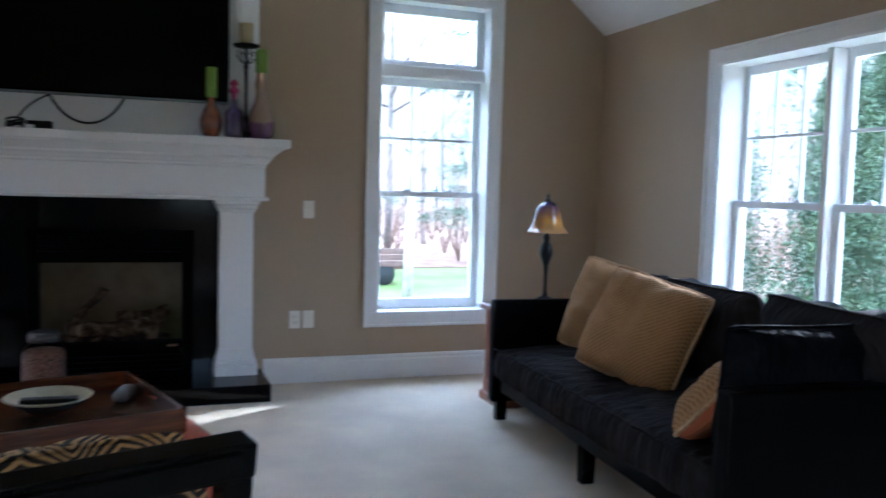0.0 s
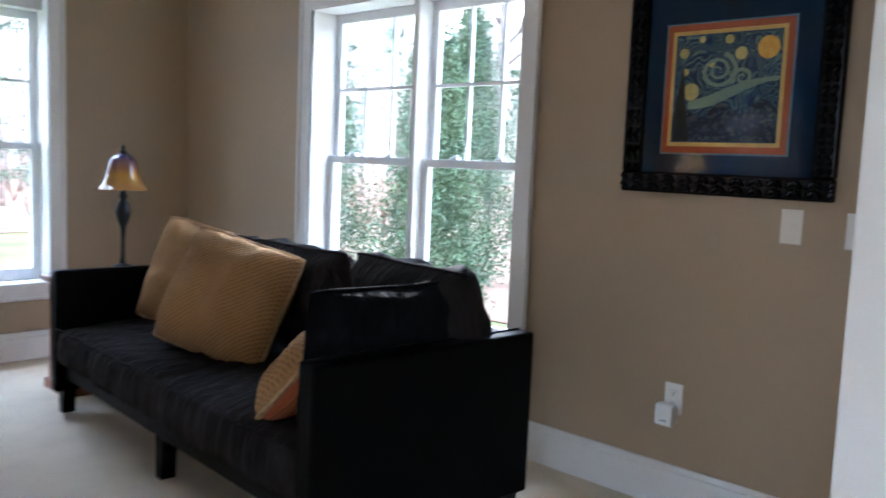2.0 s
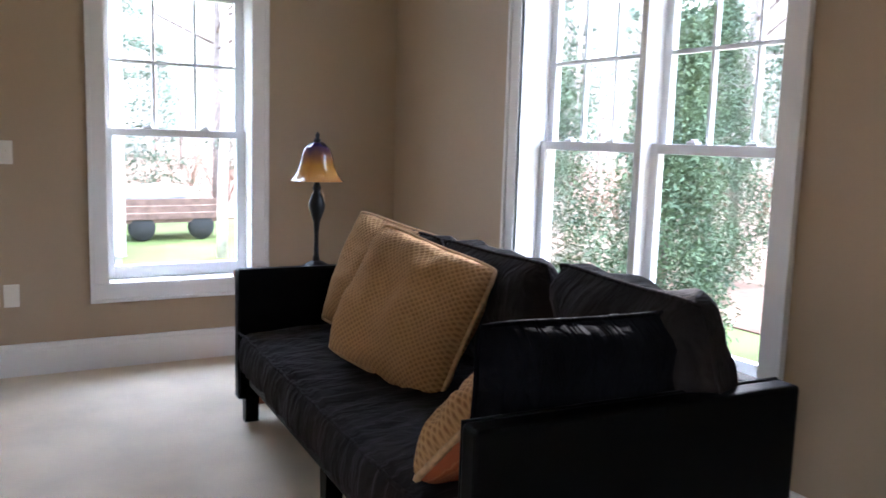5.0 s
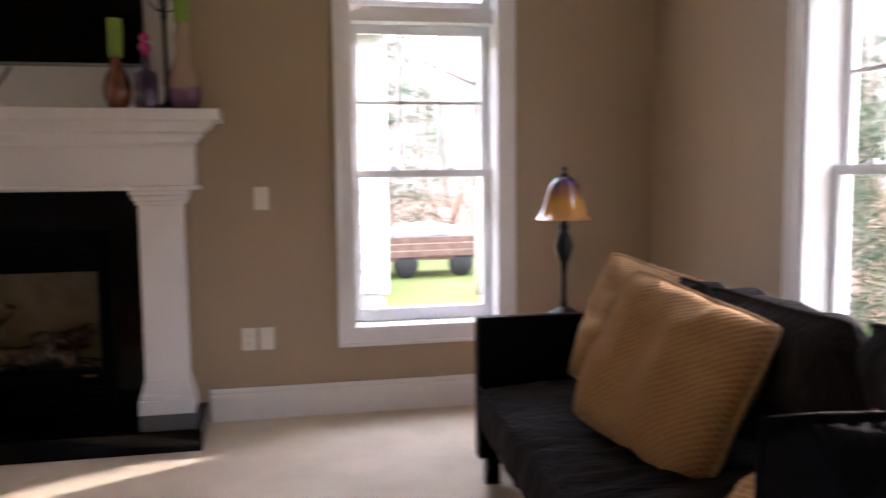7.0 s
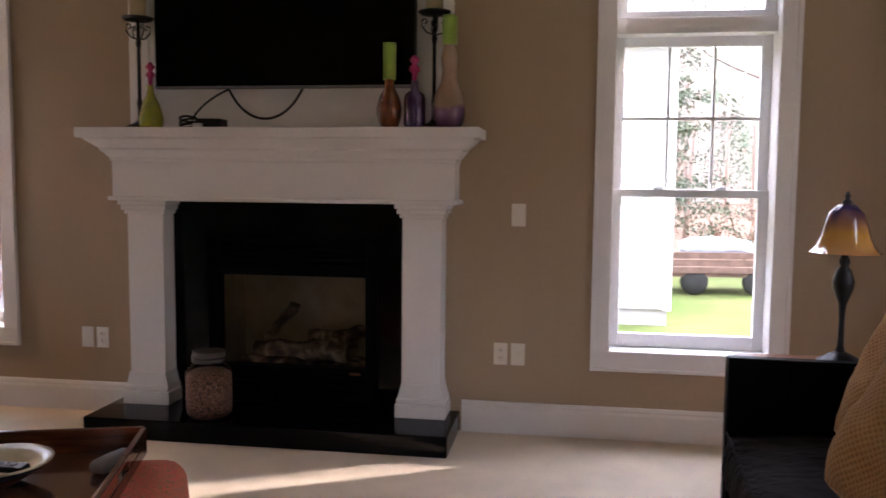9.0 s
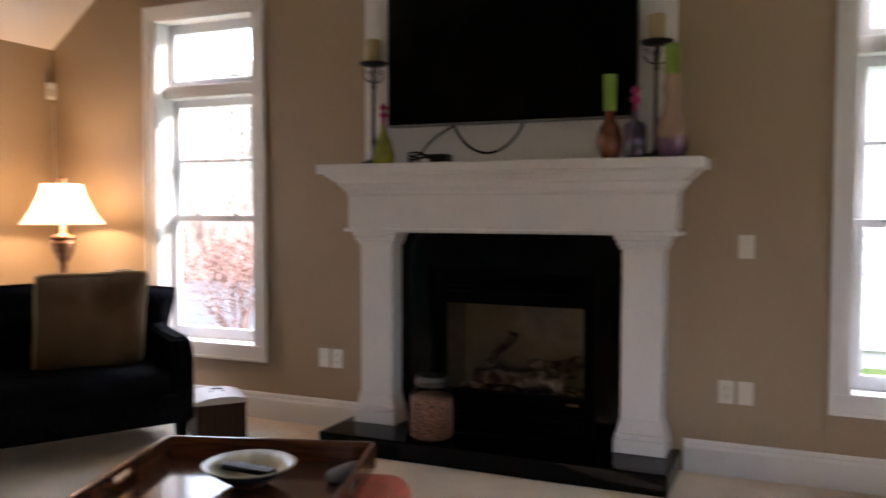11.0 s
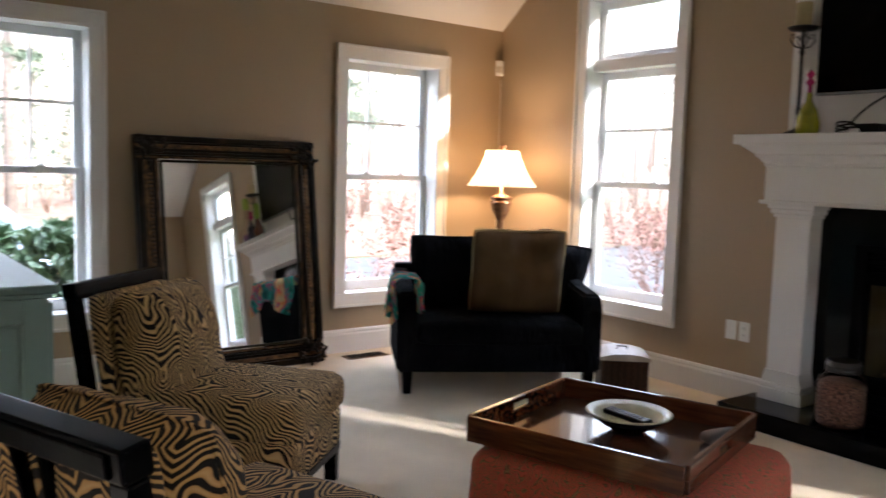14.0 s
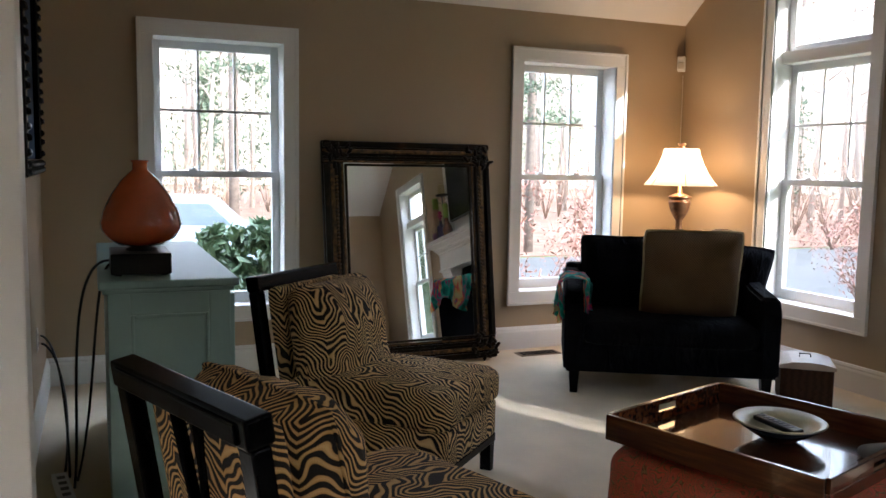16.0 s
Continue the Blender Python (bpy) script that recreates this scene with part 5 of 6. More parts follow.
cb = thing("cable_box", "flat black set-top box under the vase", "electronics", pose(-1.40, -4.085, 0.916))
part("body", B(-0.15, 0.13, -0.105, 0.105, 0.006, 0.082, 0.004), M_BLACKP, cb)
for x in (-0.12, 0.10):
    for y in (-0.08, 0.08):
        part("foot", B(x - 0.012, x + 0.012, y - 0.012, y + 0.012, 0, 0.006), M_BLACKP, cb)
vs = thing("vase", "glossy orange glass teardrop vase on a black stand", "vase", pose(-1.40, -4.078, 0.999))
part("stand", L([(0.055, 0), (0.058, 0.006), (0.04, 0.014), (0.045, 0.022), (0.03, 0.024)], 0, 0, 28), M_BLACKP, vs, "black turned stand")
part("body", L([(0.05, 0.018), (0.08, 0.022), (0.12, 0.045), (0.143, 0.08), (0.146, 0.105), (0.135, 0.15), (0.105, 0.21), (0.07, 0.262), (0.04, 0.292), (0.027, 0.302), (0.027, 0.328), (0.034, 0.335), (0.031, 0.338), (0.022, 0.33)], 0, 0, 44), M_ORANGE, vs)
for nm, pts in (("electric_cable", ((-1.52, -4.19, 0.95), (-1.42, -4.36, 0.97), (-1.45, -4.30, 0.35), (-1.62, -4.34, 0.02))), ("electric_cable", ((-1.52, -4.18, 0.94), (-1.5, -4.26, 0.93), (-1.55, -4.24, 0.4), (-1.7, -4.33, 0.02))), ("electric_cable", ((-2.6, -4.50, 0.46), (-2.35, -4.40, 0.48), (-2.3, -4.38, 0.1), (-1.75, -4.36, 0.02))), ("electric_cable", ((-2.6, -4.50, 0.42), (-2.6, -4.42, 0.40), (-2.5, -4.36, 0.1), (-1.8, -4.38, 0.02)))):
    solid(nm, tube(bmesh.new(), bez(*pts, 22), 0.0055, 6), M_BLACKP, "black power cord hanging behind the console", "cable", group="cords behind the console")
ps = thing("power_strip", "white power strip on the floor behind the console", "power strip", pose(-1.62, -4.38, 0, 0, 0, 8))
part("body", B(-0.16, 0.16, -0.03, 0.03, 0, 0.035, 0.005), M_WHITEP, ps)
for k in range(4):
    part("socket", B(-0.11 + k * 0.065, -0.08 + k * 0.065, -0.015, 0.015, 0.035, 0.037), M_GREY, ps)


# ---- slipper chairs ----
def slipper_chair(m, label, stripe):
    """An armless chair: padded seat and skirt, raked open back frame behind a loose cushion."""
    c = thing("slipper_chair", label, "chair", m, "animal-print slipper chairs")
    part("seat_cushion", soft_box(-0.32, 0.32, -0.30, 0.42, 0.31, 0.465, 0.05, 0.025, 14, 0.010, 2), stripe, c)
    part("upholstered_base", soft_box(-0.315, 0.315, -0.32, 0.41, 0.155, 0.325, 0.03, 0.0, 12, 0.005, 4), stripe, c)
    part("base_rail", B(-0.31, 0.31, -0.34, 0.40, 0.125, 0.165, 0.006), M_DWOOD, c)
    for s in (-1, 1):
        part("front_leg", extrude_poly(bmesh.new(), [(0.28 * s - 0.018, 0), (0.28 * s + 0.018, 0), (0.28 * s + 0.026, 0.14), (0.28 * s - 0.026, 0.14)], "y", 0.345, 0.395), M_DWOOD, c)
        part("back_leg", extrude_poly(bmesh.new(), [(-0.345, 0.14), (-0.295, 0.14), (-0.335, 0), (-0.375, 0)], "x", 0.285 * s - 0.022, 0.285 * s + 0.022), M_DWOOD, c)
    rake = pose(0, -0.335, 0.13, 9, 0, 0)
    bf = part("back_frame", B(-0.335, -0.275, -0.045, 0.0, 0.0, 0.68, 0.006), M_DWOOD, c, m=rake)
    part("stile", B(0.275, 0.335, -0.045, 0.0, 0.0, 0.68, 0.006), M_DWOOD, bf)
    rl = B(-0.335, 0.335, -0.052, 0.012, 0.68, 0.745, 0.008, 3)
    box(rl, -0.30, 0.30, -0.06, -0.05, 0.69, 0.735, 0.004)
    part("top_rail", rl, M_DWOOD, bf)
    part("bottom_rail", B(-0.275, 0.275, -0.045, 0.0, 0.0, 0.08, 0.006), M_DWOOD, bf)
    for s in (-1, 1):
        part("splat", tube(bmesh.new(), [(s * 0.05, -0.022, 0.08), (s * 0.02, -0.022, 0.38), (s * 0.05, -0.022, 0.68)], 0.016, 8), M_DWOOD, bf)
    part("back_pad", soft_box(-0.28, 0.28, 0.004, 0.07, 0.06, 0.69, 0.025, 0.0, 10, 0.004, 8), stripe, bf)
    bc = part("back_cushion", pillow_bm(0.62, 0.54, 0.26, 20, 0.2, 3.0, 0.03), stripe, c, m=pose(0, -0.225, 0.575, 12, 0, 0))
    part("piping", tube(bmesh.new(), pillow_edge(0.62, 0.54, 0.03, 20), 0.006, 6, True), stripe, bc)
    return c


slipper_chair(pose(-1.38, -3.105, 0, 0, 0, -47.8) @ Matrix.Diagonal((0.92, 1, 1, 1)), "tan and black animal-stripe slipper chair with ebony frame", M_ZEBRA)
slipper_chair(pose(-0.07, -3.635, 0, 0, 0, 20.4) @ Matrix.Diagonal((0.95, 1, 1, 1)), "gold and black animal-stripe slipper chair with ebony frame", M_ZEBRA2)

# ---- ottoman, tray and what lies on it ----
OT = pose(-0.05, -2.22, 0, 0, 0, 17.5)
ot = thing("ottoman", "large coral-red and olive damask upholstered ottoman", "ottoman", OT)
part("body", soft_box(-0.43, 0.44, -0.36, 0.36, 0.06, 0.415, 0.06, 0.022, 26, 0.016, 7), M_DAMASK, ot)
for x in (-0.35, 0.36):
    for y in (-0.28, 0.28):
        part("foot", L([(0.022, 0), (0.03, 0.03), (0.034, 0.09)], x, y, 14), M_DWOOD, ot)
TR = OT @ pose(-0.055, -0.01, 0.436)
tr = thing("serving_tray", "large polished mahogany tray with cut-out handles on the ottoman", "tray", TR)
TW, TD = 0.365, 0.34
part("tray_floor", B(-TW + 0.015, TW - 0.015, -TD + 0.015, TD - 0.015, 0.0, 0.015), M_TRAY, tr)
for s in (-1, 1):
    part("long_side", B(-TW, TW, s * TD - 0.009, s * TD + 0.009, 0.0, 0.085, 0.003), M_TRAY, tr)
    sd = bmesh.new()
    x0, x1 = s * TW - 0.009, s * TW + 0.009
    y0, y1 = -TD + 0.009, TD - 0.009
    box(sd, x0, x1, y0, y1, 0.0, 0.04, 0.003)
    box(sd, x0, x1, y0, -0.06, 0.04, 0.085, 0.003)
    box(sd, x0, x1, 0.06, y1, 0.04, 0.085, 0.003)
    box(sd, x0, x1, -0.062, 0.062, 0.066, 0.085, 0.003)
    part("handle_side", sd, M_TRAY, tr)
bw = thing("bowl", "shallow cream bowl with a dark glazed outside", "bowl", TR @ pose(0.02, 0.07, 0.016))
part("bowl_wall", L([(0.0, 0.012), (0.05, 0.018), (0.085, 0.035), (0.095, 0.045), (0.142, 0.070), (0.147, 0.067), (0.145, 0.064), (0.137, 0.061), (0.092, 0.031), (0.05, 0.0125), (0.0, 0.009)], 0, 0, 40), M_CREAM, bw)
part("bowl_outside", L([(0.0, 0.0), (0.05, 0.0), (0.056, 0.004), (0.091, 0.026), (0.1385, 0.0595), (0.137, 0.0605), (0.091, 0.029), (0.05, 0.011), (0.0, 0.008)], 0, 0, 40), M_BOWLIN, bw, "dark glazed outside")
rc = thing("remote_control", "black remote control lying in the bowl", "remote control", TR @ pose(0.02, 0.06, 0.060, 4, 0, -20))
part("body", B(-0.095, 0.095, -0.022, 0.022, 0.0, 0.018, 0.006, 3), M_BLACKP, rc)
for k in range(7):
    part("button", B(-0.08 + k * 0.022, -0.068 + k * 0.022, -0.01, 0.01, 0.018, 0.0205, 0.002), M_GREY, rc)
solid("eyeglass_case", soft_box(-0.075, 0.075, -0.032, 0.032, 0, 0.04, 0.02, 0.004, 8, 0.003), M_GREY, "grey soft eyeglass case lying on the tray", "case", m=TR @ pose(0.31, 0.16, 0.016, 0, 0, 60))
# ---- outside ----
GZ = -0.55
solid("ground", B(-300, 300, -300, 300, GZ - 0.5, GZ), M_GRASS, "lawn with pale patches reaching to the woods", "ground", "structure")


def leaf_cloud(bm, centre, r, n, size, rnd, squash=1.0):
    """Small folded leaves scattered through a rough ball."""
    for _ in range(n):
        d = Vector((rnd.gauss(0, 1), rnd.gauss(0, 1), rnd.gauss(0, 1)))
        d = d.normalized() * r * rnd.random() ** 0.4
        c = Vector(centre) + Vector((d.x, d.y, d.z * squash))
        e = Euler((rnd.uniform(-1.2, 1.2), rnd.uniform(-1.2, 1.2), rnd.uniform(0, 6.28))).to_matrix()
        s = size * rnd.uniform(0.6, 1.4)
        q = [bm.verts.new(c + e @ Vector(p)) for p in ((-s, 0, 0), (0, -0.35 * s, 0.1 * s), (s, 0, 0), (0, 0.35 * s, 0.1 * s))]
        bm.faces.new(q)


def branch(bm, p, d, length, r, depth, rnd, segs=5, ends=None):
    pts, rad = [p.copy()], [r]
    n = 4
    for k in range(n):
        d = (d + Vector((rnd.uniform(-1, 1), rnd.uniform(-1, 1), rnd.uniform(-0.3, 0.8))) * 0.16).normalized()
        p = p + d * length / n
        pts.append(p.copy())
        rad.append(r * (1 - 0.62 * (k + 1) / n))
    tube(bm, pts, rad, segs)
    if ends is not None and depth <= 1:
        ends.append(pts[-1])
    if depth > 0:
        for k in range(rnd.choice((2, 3, 3))):
            i = rnd.randint(1, n)
            nd = (d + Vector((rnd.uniform(-1, 1), rnd.uniform(-1, 1), rnd.uniform(-0.2, 0.7))) * 0.9).normalized()
            branch(bm, pts[i], nd, length * rnd.uniform(0.5, 0.75), rad[i] * 0.7, depth - 1, rnd, max(3, segs - 1), ends)


def bare_tree(x, y, h, seed, material, label):
    rnd = random.Random(seed)
    t = thing("bare_tree", label, "tree", pose(x, y, GZ), "leafless trees")
    tr, cr = bmesh.new(), bmesh.new()
    pts, rad = [], []
    lean = Vector((rnd.uniform(-0.06, 0.06), rnd.uniform(-0.06, 0.06), 0))
    for k in range(8):
        pts.append(Vector((0, 0, h * k / 7 - 0.1)) + lean * h * (k / 7) ** 2 + Vector((rnd.uniform(-1, 1), rnd.uniform(-1, 1), 0)) * 0.05)
        rad.append(h * 0.0085 * (1 - 0.85 * k / 7) + 0.01)
    tube(tr, pts, rad, 9)
    part("trunk", tr, material, t)
    for k in range(15):
        i = rnd.randint(2, 6)
        a = rnd.uniform(0, 6.28)
        branch(cr, pts[i].lerp(pts[i + 1], rnd.random()), Vector((math.cos(a), math.sin(a), rnd.uniform(0.2, 1.0))).normalized(), h * rnd.uniform(0.14, 0.28), rad[i] * 0.5, 2, rnd, 4)
    part("crown", cr, material, t)
    return t


def pine(x, y, h, seed, label, width=0.2, low=0.12, material=None, size=0.045, n=150):
    rnd = random.Random(seed)
    t = thing("pine_tree", label, "tree", pose(x, y, GZ), "evergreens")
    part("trunk", L([(h * 0.009, 0), (h * 0.007, h * 0.4), (0.02, h * 0.97)], 0, 0, 9), M_BARK, t)
    cr = bmesh.new()
    z = h * low
    while z < h * 0.98:
        f = 1 - z / h
        for k in range(rnd.randint(5, 7)):
            a, ln = rnd.uniform(0, 6.28), h * width * (f + 0.08) * rnd.uniform(0.7, 1.15)
            for q in range(4):
                s = (q + 1) / 4
                leaf_cloud(cr, (math.cos(a) * ln * s, math.sin(a) * ln * s, z - 0.12 * ln * s + rnd.uniform(-0.1, 0.1)), 0.10 * h * 0.12 + 0.16 * ln, int(n * 0.3), size, rnd, 0.35)
        z += h * 0.055 * rnd.uniform(0.8, 1.2)
    part("crown", cr, material or M_NEEDLE, t)
    return t


def arborvitae(x, y, h, r, seed):
    rnd = random.Random(seed)
    t = thing("arborvitae", "dense green arborvitae close outside the window", "tree", pose(x, y, GZ), "arborvitae hedge")
    part("trunk", L([(0.07, 0), (0.05, h * 0.5), (0.01, h * 0.96)], 0, 0, 8), M_BARK, t)
    cr = bmesh.new()
    for k in range(300):
        z = h * (0.03 + 0.95 * rnd.random())
        rr = r * min(1, 1.35 * (1 - z / h)) * (0.75 + 0.35 * rnd.random())
        a = rnd.uniform(0, 6.28)
        rr *= rnd.uniform(0.35, 0.85)
        leaf_cloud(cr, (rr * math.cos(a), rr * math.sin(a), z), 0.24, 130, 0.026, rnd, 1.4)
    part("crown", cr, M_CEDAR, t)
    return t


def shrub(name, x, y, r, h, material, label, seed, n=60, size=0.06, twigs=None):
    rnd = random.Random(seed)
    t = thing(name, label, "shrub", pose(x, y, GZ), "garden shrubs")
    tw, ends = bmesh.new(), []
    for k in range(9):
        a = rnd.uniform(0, 6.28)
        branch(tw, Vector((0, 0, -0.05)), Vector((math.cos(a) * 0.6, math.sin(a) * 0.6, 1)).normalized(), h * rnd.uniform(0.5, 0.8), 0.02, 2, rnd, 4, ends)
    part("stems", tw, twigs or M_BARK, t)
    cr = bmesh.new()
    for e in ends:
        k = min(1.0, r / max(0.01, math.hypot(e.x, e.y)))
        leaf_cloud(cr, (e.x * k, e.y * k, min(e.z, h)), r * 0.22, n, size, rnd)
    part("foliage", cr, material, t)
    return t


# evergreens close outside the double window
for i, (x, y, h, r) in enumerate(((6.5, 0.86, 3.1, 0.72), (6.3, 2.75, 3.9, 1.2), (9.6, 3.2, 4.2, 1.1))):
    arborvitae(x, y, h, r, 20 + i)
# mostly out of view: added to keep the sun off window_1
pine(7.6, 5.6, 7, 35, "green pine added to block sun from the north window", 0.22)
pine(12.0, 2.6, 6.5, 31, "tall green pine beyond the hedge", 0.22)
pine(13.0, -3.0, 12, 32, "tall green pine beyond the hedge", 0.2)
pine(15.5, 0.5, 9, 33, "tall green pine beyond the hedge", 0.22)
for i, (x, y, h) in enumerate(((16, -1, 13), (17, 3, 14), (15, 7.5, 13), (18, -6, 13))):
    bare_tree(x, y, h, 40 + i, M_BARK, "leafless grey woodland tree")
# north side
bare_tree(4.3, 7.5, 8.5, 51, M_BIRCH, "pale leafless birch on the lawn")
bare_tree(3.2, 15, 12, 52, M_BARK, "leafless grey woodland tree")
bare_tree(6.6, 17, 13, 53, M_BARK, "leafless grey woodland tree")
bare_tree(0.8, 20, 13, 54, M_BARK, "leafless grey woodland tree")
pine(2.9, 13, 9, 55, "green pine at the wood's edge", 0.24)
pine(8.0, 14, 11, 56, "green pine at the wood's edge", 0.22)
pine(-6.5, 16, 12, 57, "green pine at the wood's edge", 0.2)
pine(-4.2, 11, 6, 58, "green pine at the wood's edge", 0.22)
bare_tree(-9, 19, 13, 59, M_BARK, "leafless grey woodland tree")
bare_tree(-2.0, 18, 12, 60, M_BARK, "leafless grey woodland tree")
for i, (x, y, r, h) in enumerate(((-3.9, 4.2, 0.9, 1.2), (-5.6, 4.9, 1.0, 1.3), (-2.6, 5.2, 0.9, 1.1))):
    shrub("barberry_shrub", x, y, r, h, M_REDTWIG, "reddish leafless barberry shrub", 70 + i, 30, 0.03, M_REDTWIG)
# west side
pine(-16, -1.5, 13, 80, "tall pine across the drive", 0.16, 0.3)
pine(-18, -8.5, 15, 81, "tall pine across the drive", 0.16, 0.3)
pine(-14, 4.5, 12, 82, "tall pine across the drive", 0.18, 0.25)
for i, (x, y, h) in enumerate(((-15, -4.2, 12), (-13.5, -6.2, 12), (-17, 1.5, 13), (-12, 2.2, 10), (-19, -3.0, 14))):
    bare_tree(x, y, h, 90 + i, M_BARK, "leafless grey woodland tree")
shrub("rhododendron", -4.8, -2.98, 0.42, 1.3, M_RHODO, "glossy green rhododendron under the window", 100, 45, 0.075)
shrub("rhododendron", -4.6, -1.9, 0.4, 0.95, M_RHODO, "glossy green rhododendron under the window", 101, 45, 0.075)
shrub("yellow_shrub", -7.4, -0.6, 0.6, 0.9, M_YGREEN, "yellow-green rounded garden shrub", 102, 60, 0.04)
shrub("barberry_shrub", -5.4, -0.4, 0.9, 1.7, M_REDTWIG, "reddish leafless barberry shrub", 103, 26, 0.03, M_REDTWIG)
shrub("barberry_shrub", -6.4, 1.6, 1.0, 1.8, M_REDTWIG, "reddish leafless barberry shrub", 104, 26, 0.03, M_REDTWIG)
shrub("barberry_shrub", -8.8, -4.6, 1.0, 1.6, M_REDTWIG, "reddish leafless barberry shrub", 105, 26, 0.03, M_REDTWIG)
solid("driveway", B(-13, -6.2, -40, 30, GZ, GZ + 0.012), M_DRIVE, "grey asphalt driveway", "driveway", "structure")
solid("leaf_litter", B(-60, 60, 13, 90, GZ, GZ + 0.02), M_MULCH, "brown leaf litter under the trees", "ground", "structure")
solid("leaf_litter_west", B(-80, -13.2, -60, 12.9, GZ, GZ + 0.016), M_MULCH, "brown leaf litter under the trees", "ground", "structure")
solid("leaf_litter_east", B(7.8, 60, -60, 12.9, GZ, GZ + 0.016), M_MULCH, "brown leaf litter under the trees", "ground", "structure")

# distant woods: many thin trunks and twigs
rnd = random.Random(7)
wd = bmesh.new()
for k in range(300):
    a = rnd.uniform(-0.55, 3.75)
    R = rnd.uniform(24, 46)
    x, y = R * math.cos(a), R * math.sin(a) - 2
    h = rnd.uniform(9, 16)
    top = Vector((x + rnd.uniform(-0.6, 0.6), y + rnd.uniform(-0.6, 0.6), GZ + h))
    tube(wd, [Vector((x, y, GZ)), Vector((x, y, GZ)).lerp(top, 0.5), top], [0.10, 0.07, 0.015], 5)
    for j in range(20):
        b0 = Vector((x, y, GZ)).lerp(top, rnd.uniform(0.25, 0.95))
        aa = rnd.uniform(0, 6.28)
        b1 = b0 + Vector((math.cos(aa), math.sin(aa), rnd.uniform(0.3, 1.2))) * rnd.uniform(1.0, 2.2)
        tube(wd, [b0, b1], [0.03, 0.008], 3)
solid("far_woods", wd, M_FARBARK, "distant leafless grey woodland, painted pale as if sunlit", "woods", "stuff")
fg = bmesh.new()
for k in range(70):
    a = rnd.uniform(-0.55, 3.75)
    R = rnd.uniform(30, 50)
    h = rnd.uniform(6, 12)
    for j in range(9):
        z = h * (0.15 + 0.085 * j)
        leaf_cloud(fg, (R * math.cos(a), R * math.sin(a) - 2, GZ + z), 2.2 * (1.1 - z / h), 170, 0.11, rnd, 0.4)
solid("far_evergreens", fg, M_NEEDLE, "distant dark evergreens among bare trees", "woods", "stuff")

# the far edge of the woods: a ring with an uneven top, haze painted in its pale colour
hz = bmesh.new()
low = [hz.verts.new((66 * math.cos(a), 66 * math.sin(a), GZ - 0.3)) for a in (2 * math.pi * k / 360 for k in range(360))]
top = [hz.verts.new((66 * math.cos(a), 66 * math.sin(a), GZ + 13 + 4.5 * noise.noise(Vector((a * 9, 0, 0))) + 3 * noise.noise(Vector((a * 40, 2, 0))))) for a in (2 * math.pi * k / 360 for k in range(360))]
for k in range(360):
    hz.faces.new((low[k], low[(k + 1) % 360], top[(k + 1) % 360], top[k]))
solid("backdrop", hz, M_HAZE, "hazy far edge of tan and green woods", "backdrop", "structure")

# dry undergrowth below the trees
br = bmesh.new()
for k in range(230):
    a = rnd.uniform(-0.45, 3.65)
    R = rnd.uniform(17, 30)
    h = rnd.uniform(0.8, 3.2)
    leaf_cloud(br, (R * math.cos(a), R * math.sin(a) - 2, GZ + h * 0.5), h * 0.6, 90, 0.06, rnd, 0.9)
    for j in range(7):
        aa = rnd.uniform(0, 6.28)
        foot = Vector((R * math.cos(a), R * math.sin(a) - 2, GZ))
        tube(br, [foot, foot + Vector((math.cos(aa) * h * 0.4, math.sin(aa) * h * 0.4, h * rnd.uniform(0.8, 1.5)))], [0.025, 0.006], 3)
solid("undergrowth", br, M_BRUSH, "tan and pinkish dry undergrowth below the trees", "brush", "stuff")

# white wing of the house and the loaded trailer seen through the north window
hw = thing("garden_shed", "white clapboard outbuilding on a concrete base", "building", pose(2.43, 6.6, GZ))
# the building is lower: white boards higher up stand in for bright sky glare
for k in range(23):
    part("clapboard", extrude_poly(bmesh.new(), [(-0.018, 0.22 + k * 0.15), (0.0, 0.22 + k * 0.15), (0.0, 0.37 + k * 0.15), (-0.006, 0.37 + k * 0.15)], "x", -1.35, 0.32), M_SIDING, hw)
part("wall", B(-1.35, 0.32, 0.0, 2.2, 0.22, 3.67), M_SIDING, hw)
part("corner_board", B(0.24, 0.345, -0.03, 0.08, 0.2, 3.68), M_TRIM, hw)
part("foundation", B(-1.33, 0.30, 0.02, 2.18, 0.0, 0.22), M_CONC, hw)
part("roof", extrude_poly(bmesh.new(), [(-0.3, 3.58), (1.1, 4.5), (2.5, 3.58), (2.5, 3.68), (1.1, 4.62), (-0.3, 3.68)], "x", -1.5, 0.5), M_ROOFG, hw)
tl = thing("utility_trailer", "weathered brown wooden trailer with a grey tarp", "trailer", pose(3.95, 10.2, GZ, 0, 0, 6))
for k in range(3):
    part("board", B(-0.95, 0.95, -0.55, -0.52, 0.36 + 0.12 * k, 0.465 + 0.12 * k, 0.006), M_CARTW, tl)
part("bed", B(-0.95, 0.95, -0.52, 0.52, 0.30, 0.36), M_CARTW, tl)
part("tarp", soft_box(-0.6, 0.5, -0.45, 0.45, 0.62, 0.86, 0.12, 0.06, 10, 0.05), M_TARP, tl)
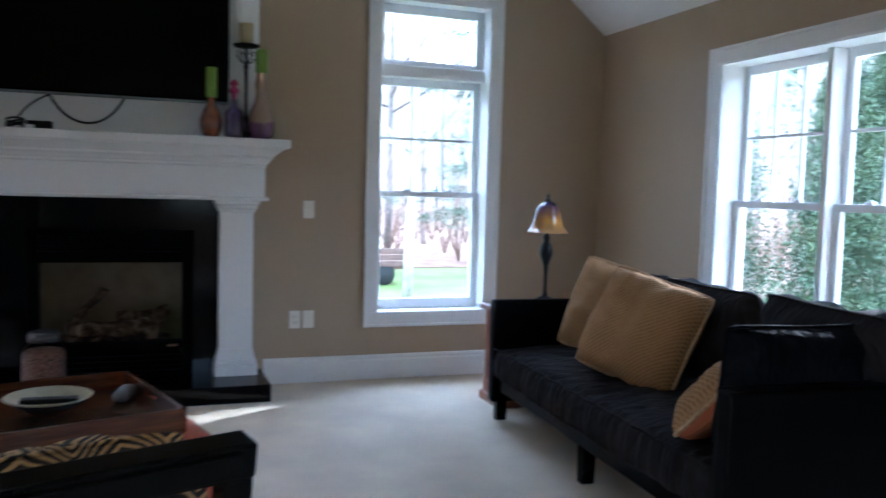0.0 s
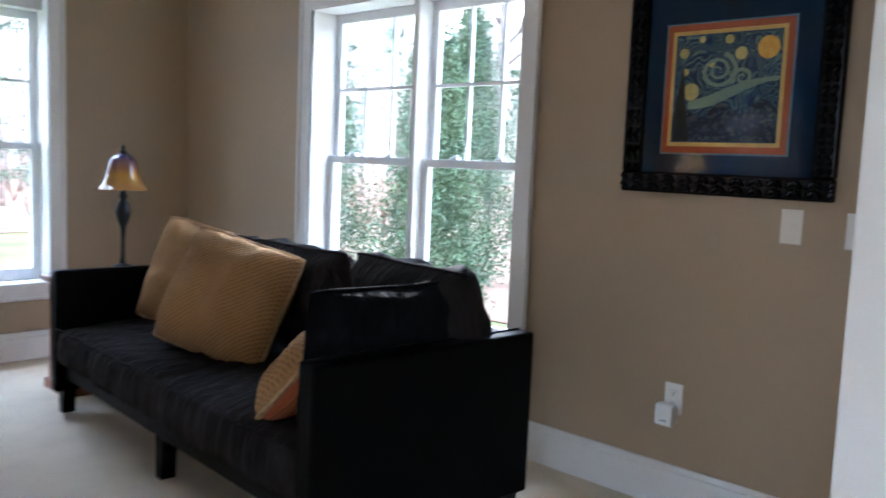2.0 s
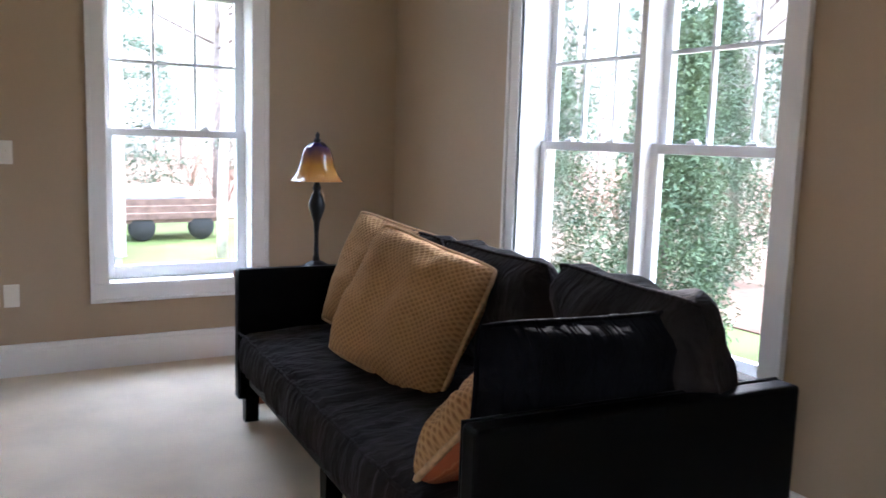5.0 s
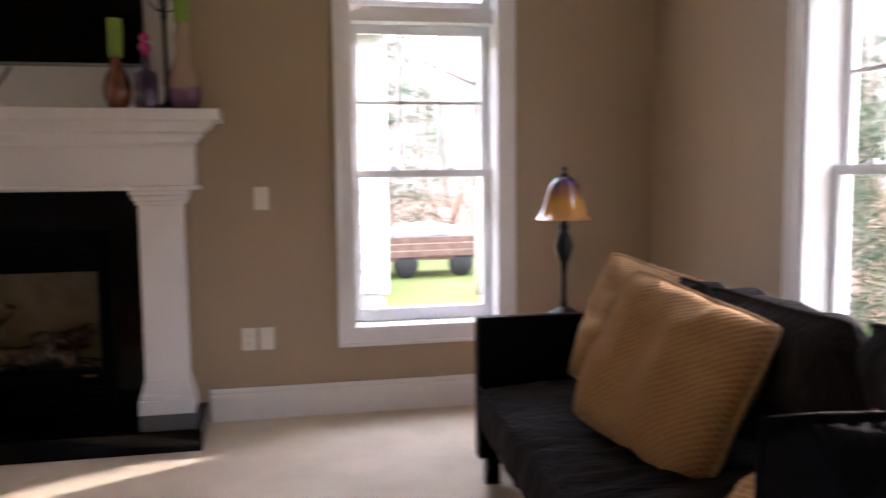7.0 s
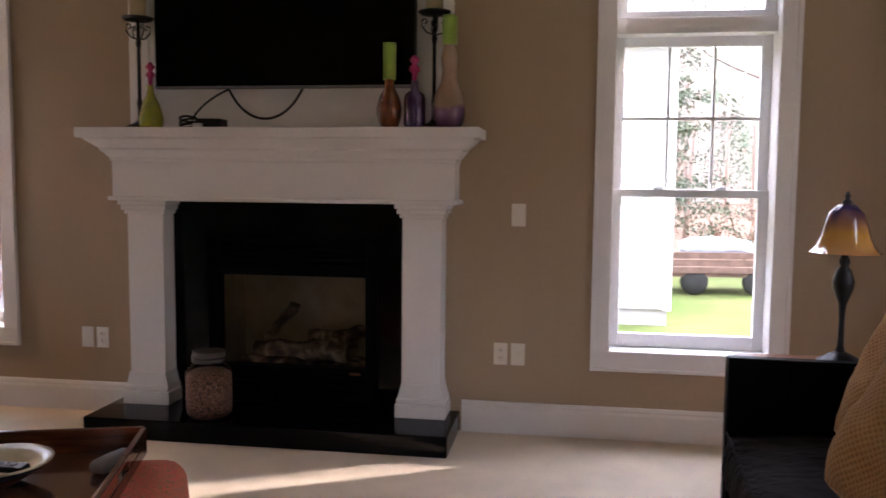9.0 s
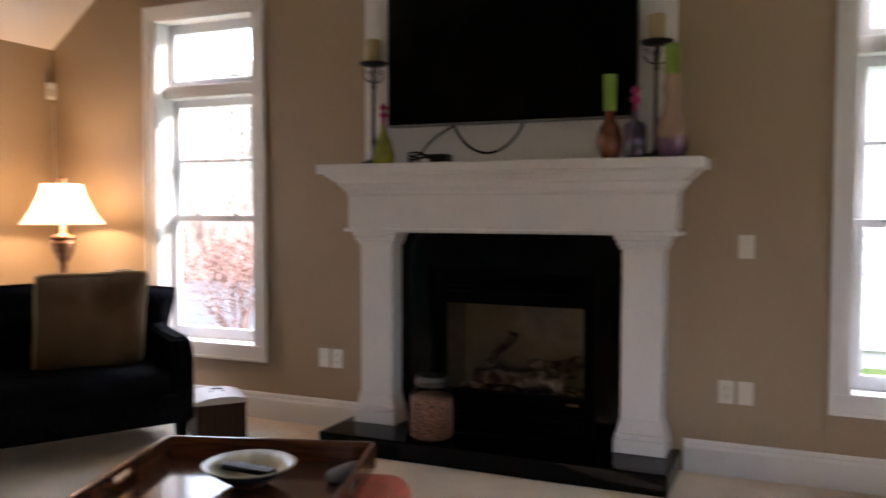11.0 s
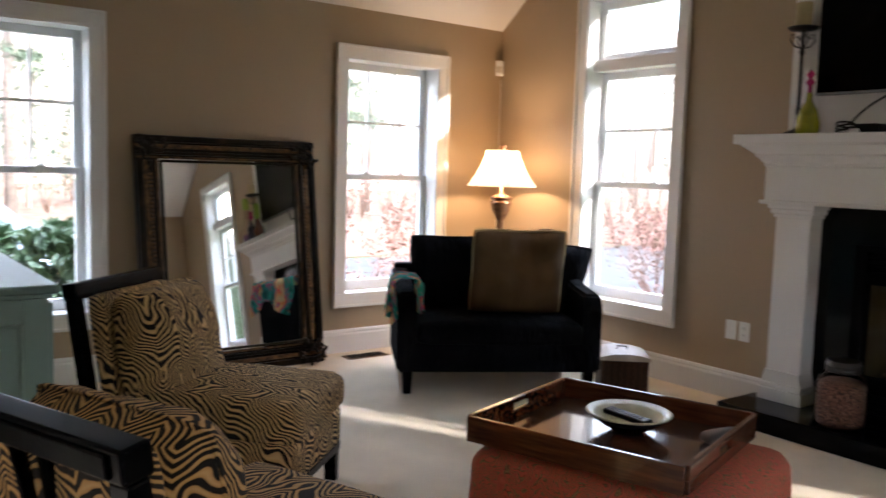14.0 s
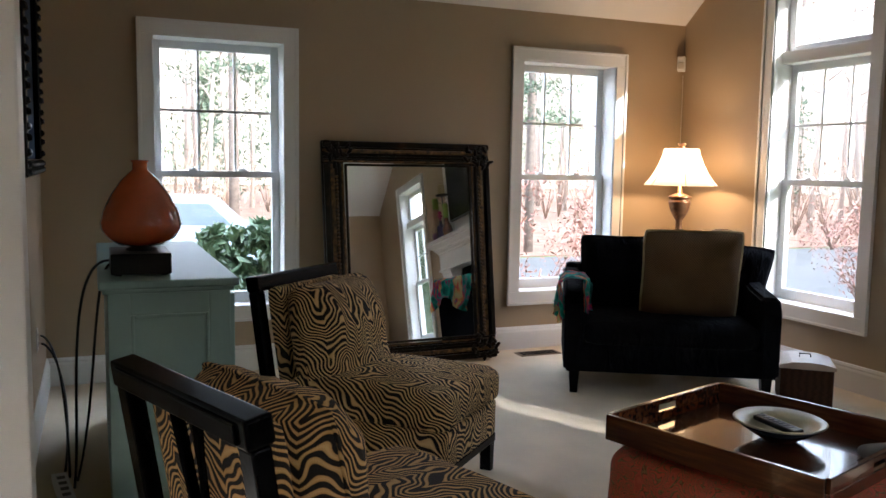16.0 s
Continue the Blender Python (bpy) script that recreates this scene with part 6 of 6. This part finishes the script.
for x in (-0.5, 0.5):
    part("wheel", L([(0.0, -0.07), (0.2, -0.07), (0.22, -0.04), (0.22, 0.04), (0.2, 0.07), (0.0, 0.07)], 0, 0, 24), M_TYRE, tl, m=pose(x, -0.46, 0.22, 90))
# neighbouring house and parked car to the west
nh = thing("white_house", "white clapboard house with a grey gable roof", "house", pose(-19.5, -9.2, GZ, 0, 0, 15))
part("wall", extrude_poly(bmesh.new(), [(-3.5, 0), (3.5, 0), (3.5, 4.2), (0, 7.2), (-3.5, 4.2)], "x", -4, 4), M_SIDING, nh)
part("roof", extrude_poly(bmesh.new(), [(-4, 3.95), (0, 7.35), (4, 3.95), (4, 4.15), (0, 7.6), (-4, 4.15)], "x", -4.3, 4.3), M_ROOFG, nh)
for y in (-1.8, 1.8):
    for z in (0.9, 3.0):
        wv = part("window", B(4.0, 4.04, y - 0.5, y + 0.5, z, z + 1.3), M_TRIM, nh)
        part("pane", B(4.04, 4.05, y - 0.42, y + 0.42, z + 0.08, z + 1.22), M_SCREEN, wv)
car = thing("parked_car", "silver-blue sedan parked on the driveway", "car", pose(-12.4, -3.1, GZ + 0.013, 0, 0, 82))
bd = extrude_poly(bmesh.new(), [(-2.2, 0.3), (2.2, 0.3), (2.25, 0.62), (1.25, 0.80), (0.75, 1.28), (-0.75, 1.32), (-1.45, 0.86), (-2.2, 0.80)], "y", -0.82, 0.82)
bmesh.ops.bevel(bd, geom=bd.edges[:], offset=0.07, segments=3, affect="EDGES")
part("body", bd, M_CARP, car, smooth=False)
for s in (-1, 1):
    part("side_window", extrude_poly(bmesh.new(), [(-1.15, 0.88), (1.0, 0.86), (0.65, 1.2), (-0.68, 1.23)], "y", 0.823 * s - 0.006, 0.823 * s + 0.006), M_CARGL, car)
    for x in (-1.4, 1.4):
        w = part("wheel", L([(0.0, -0.1), (0.27, -0.1), (0.31, -0.06), (0.31, 0.06), (0.27, 0.1), (0.0, 0.1)], 0, 0, 24), M_TYRE, car, m=pose(x, 0.74 * s, 0.31, 90))
        part("rim", L([(0.0, -0.105), (0.18, -0.105), (0.19, 0.0), (0.18, 0.105), (0, 0.105)], 0, 0, 20), M_CARP, w)
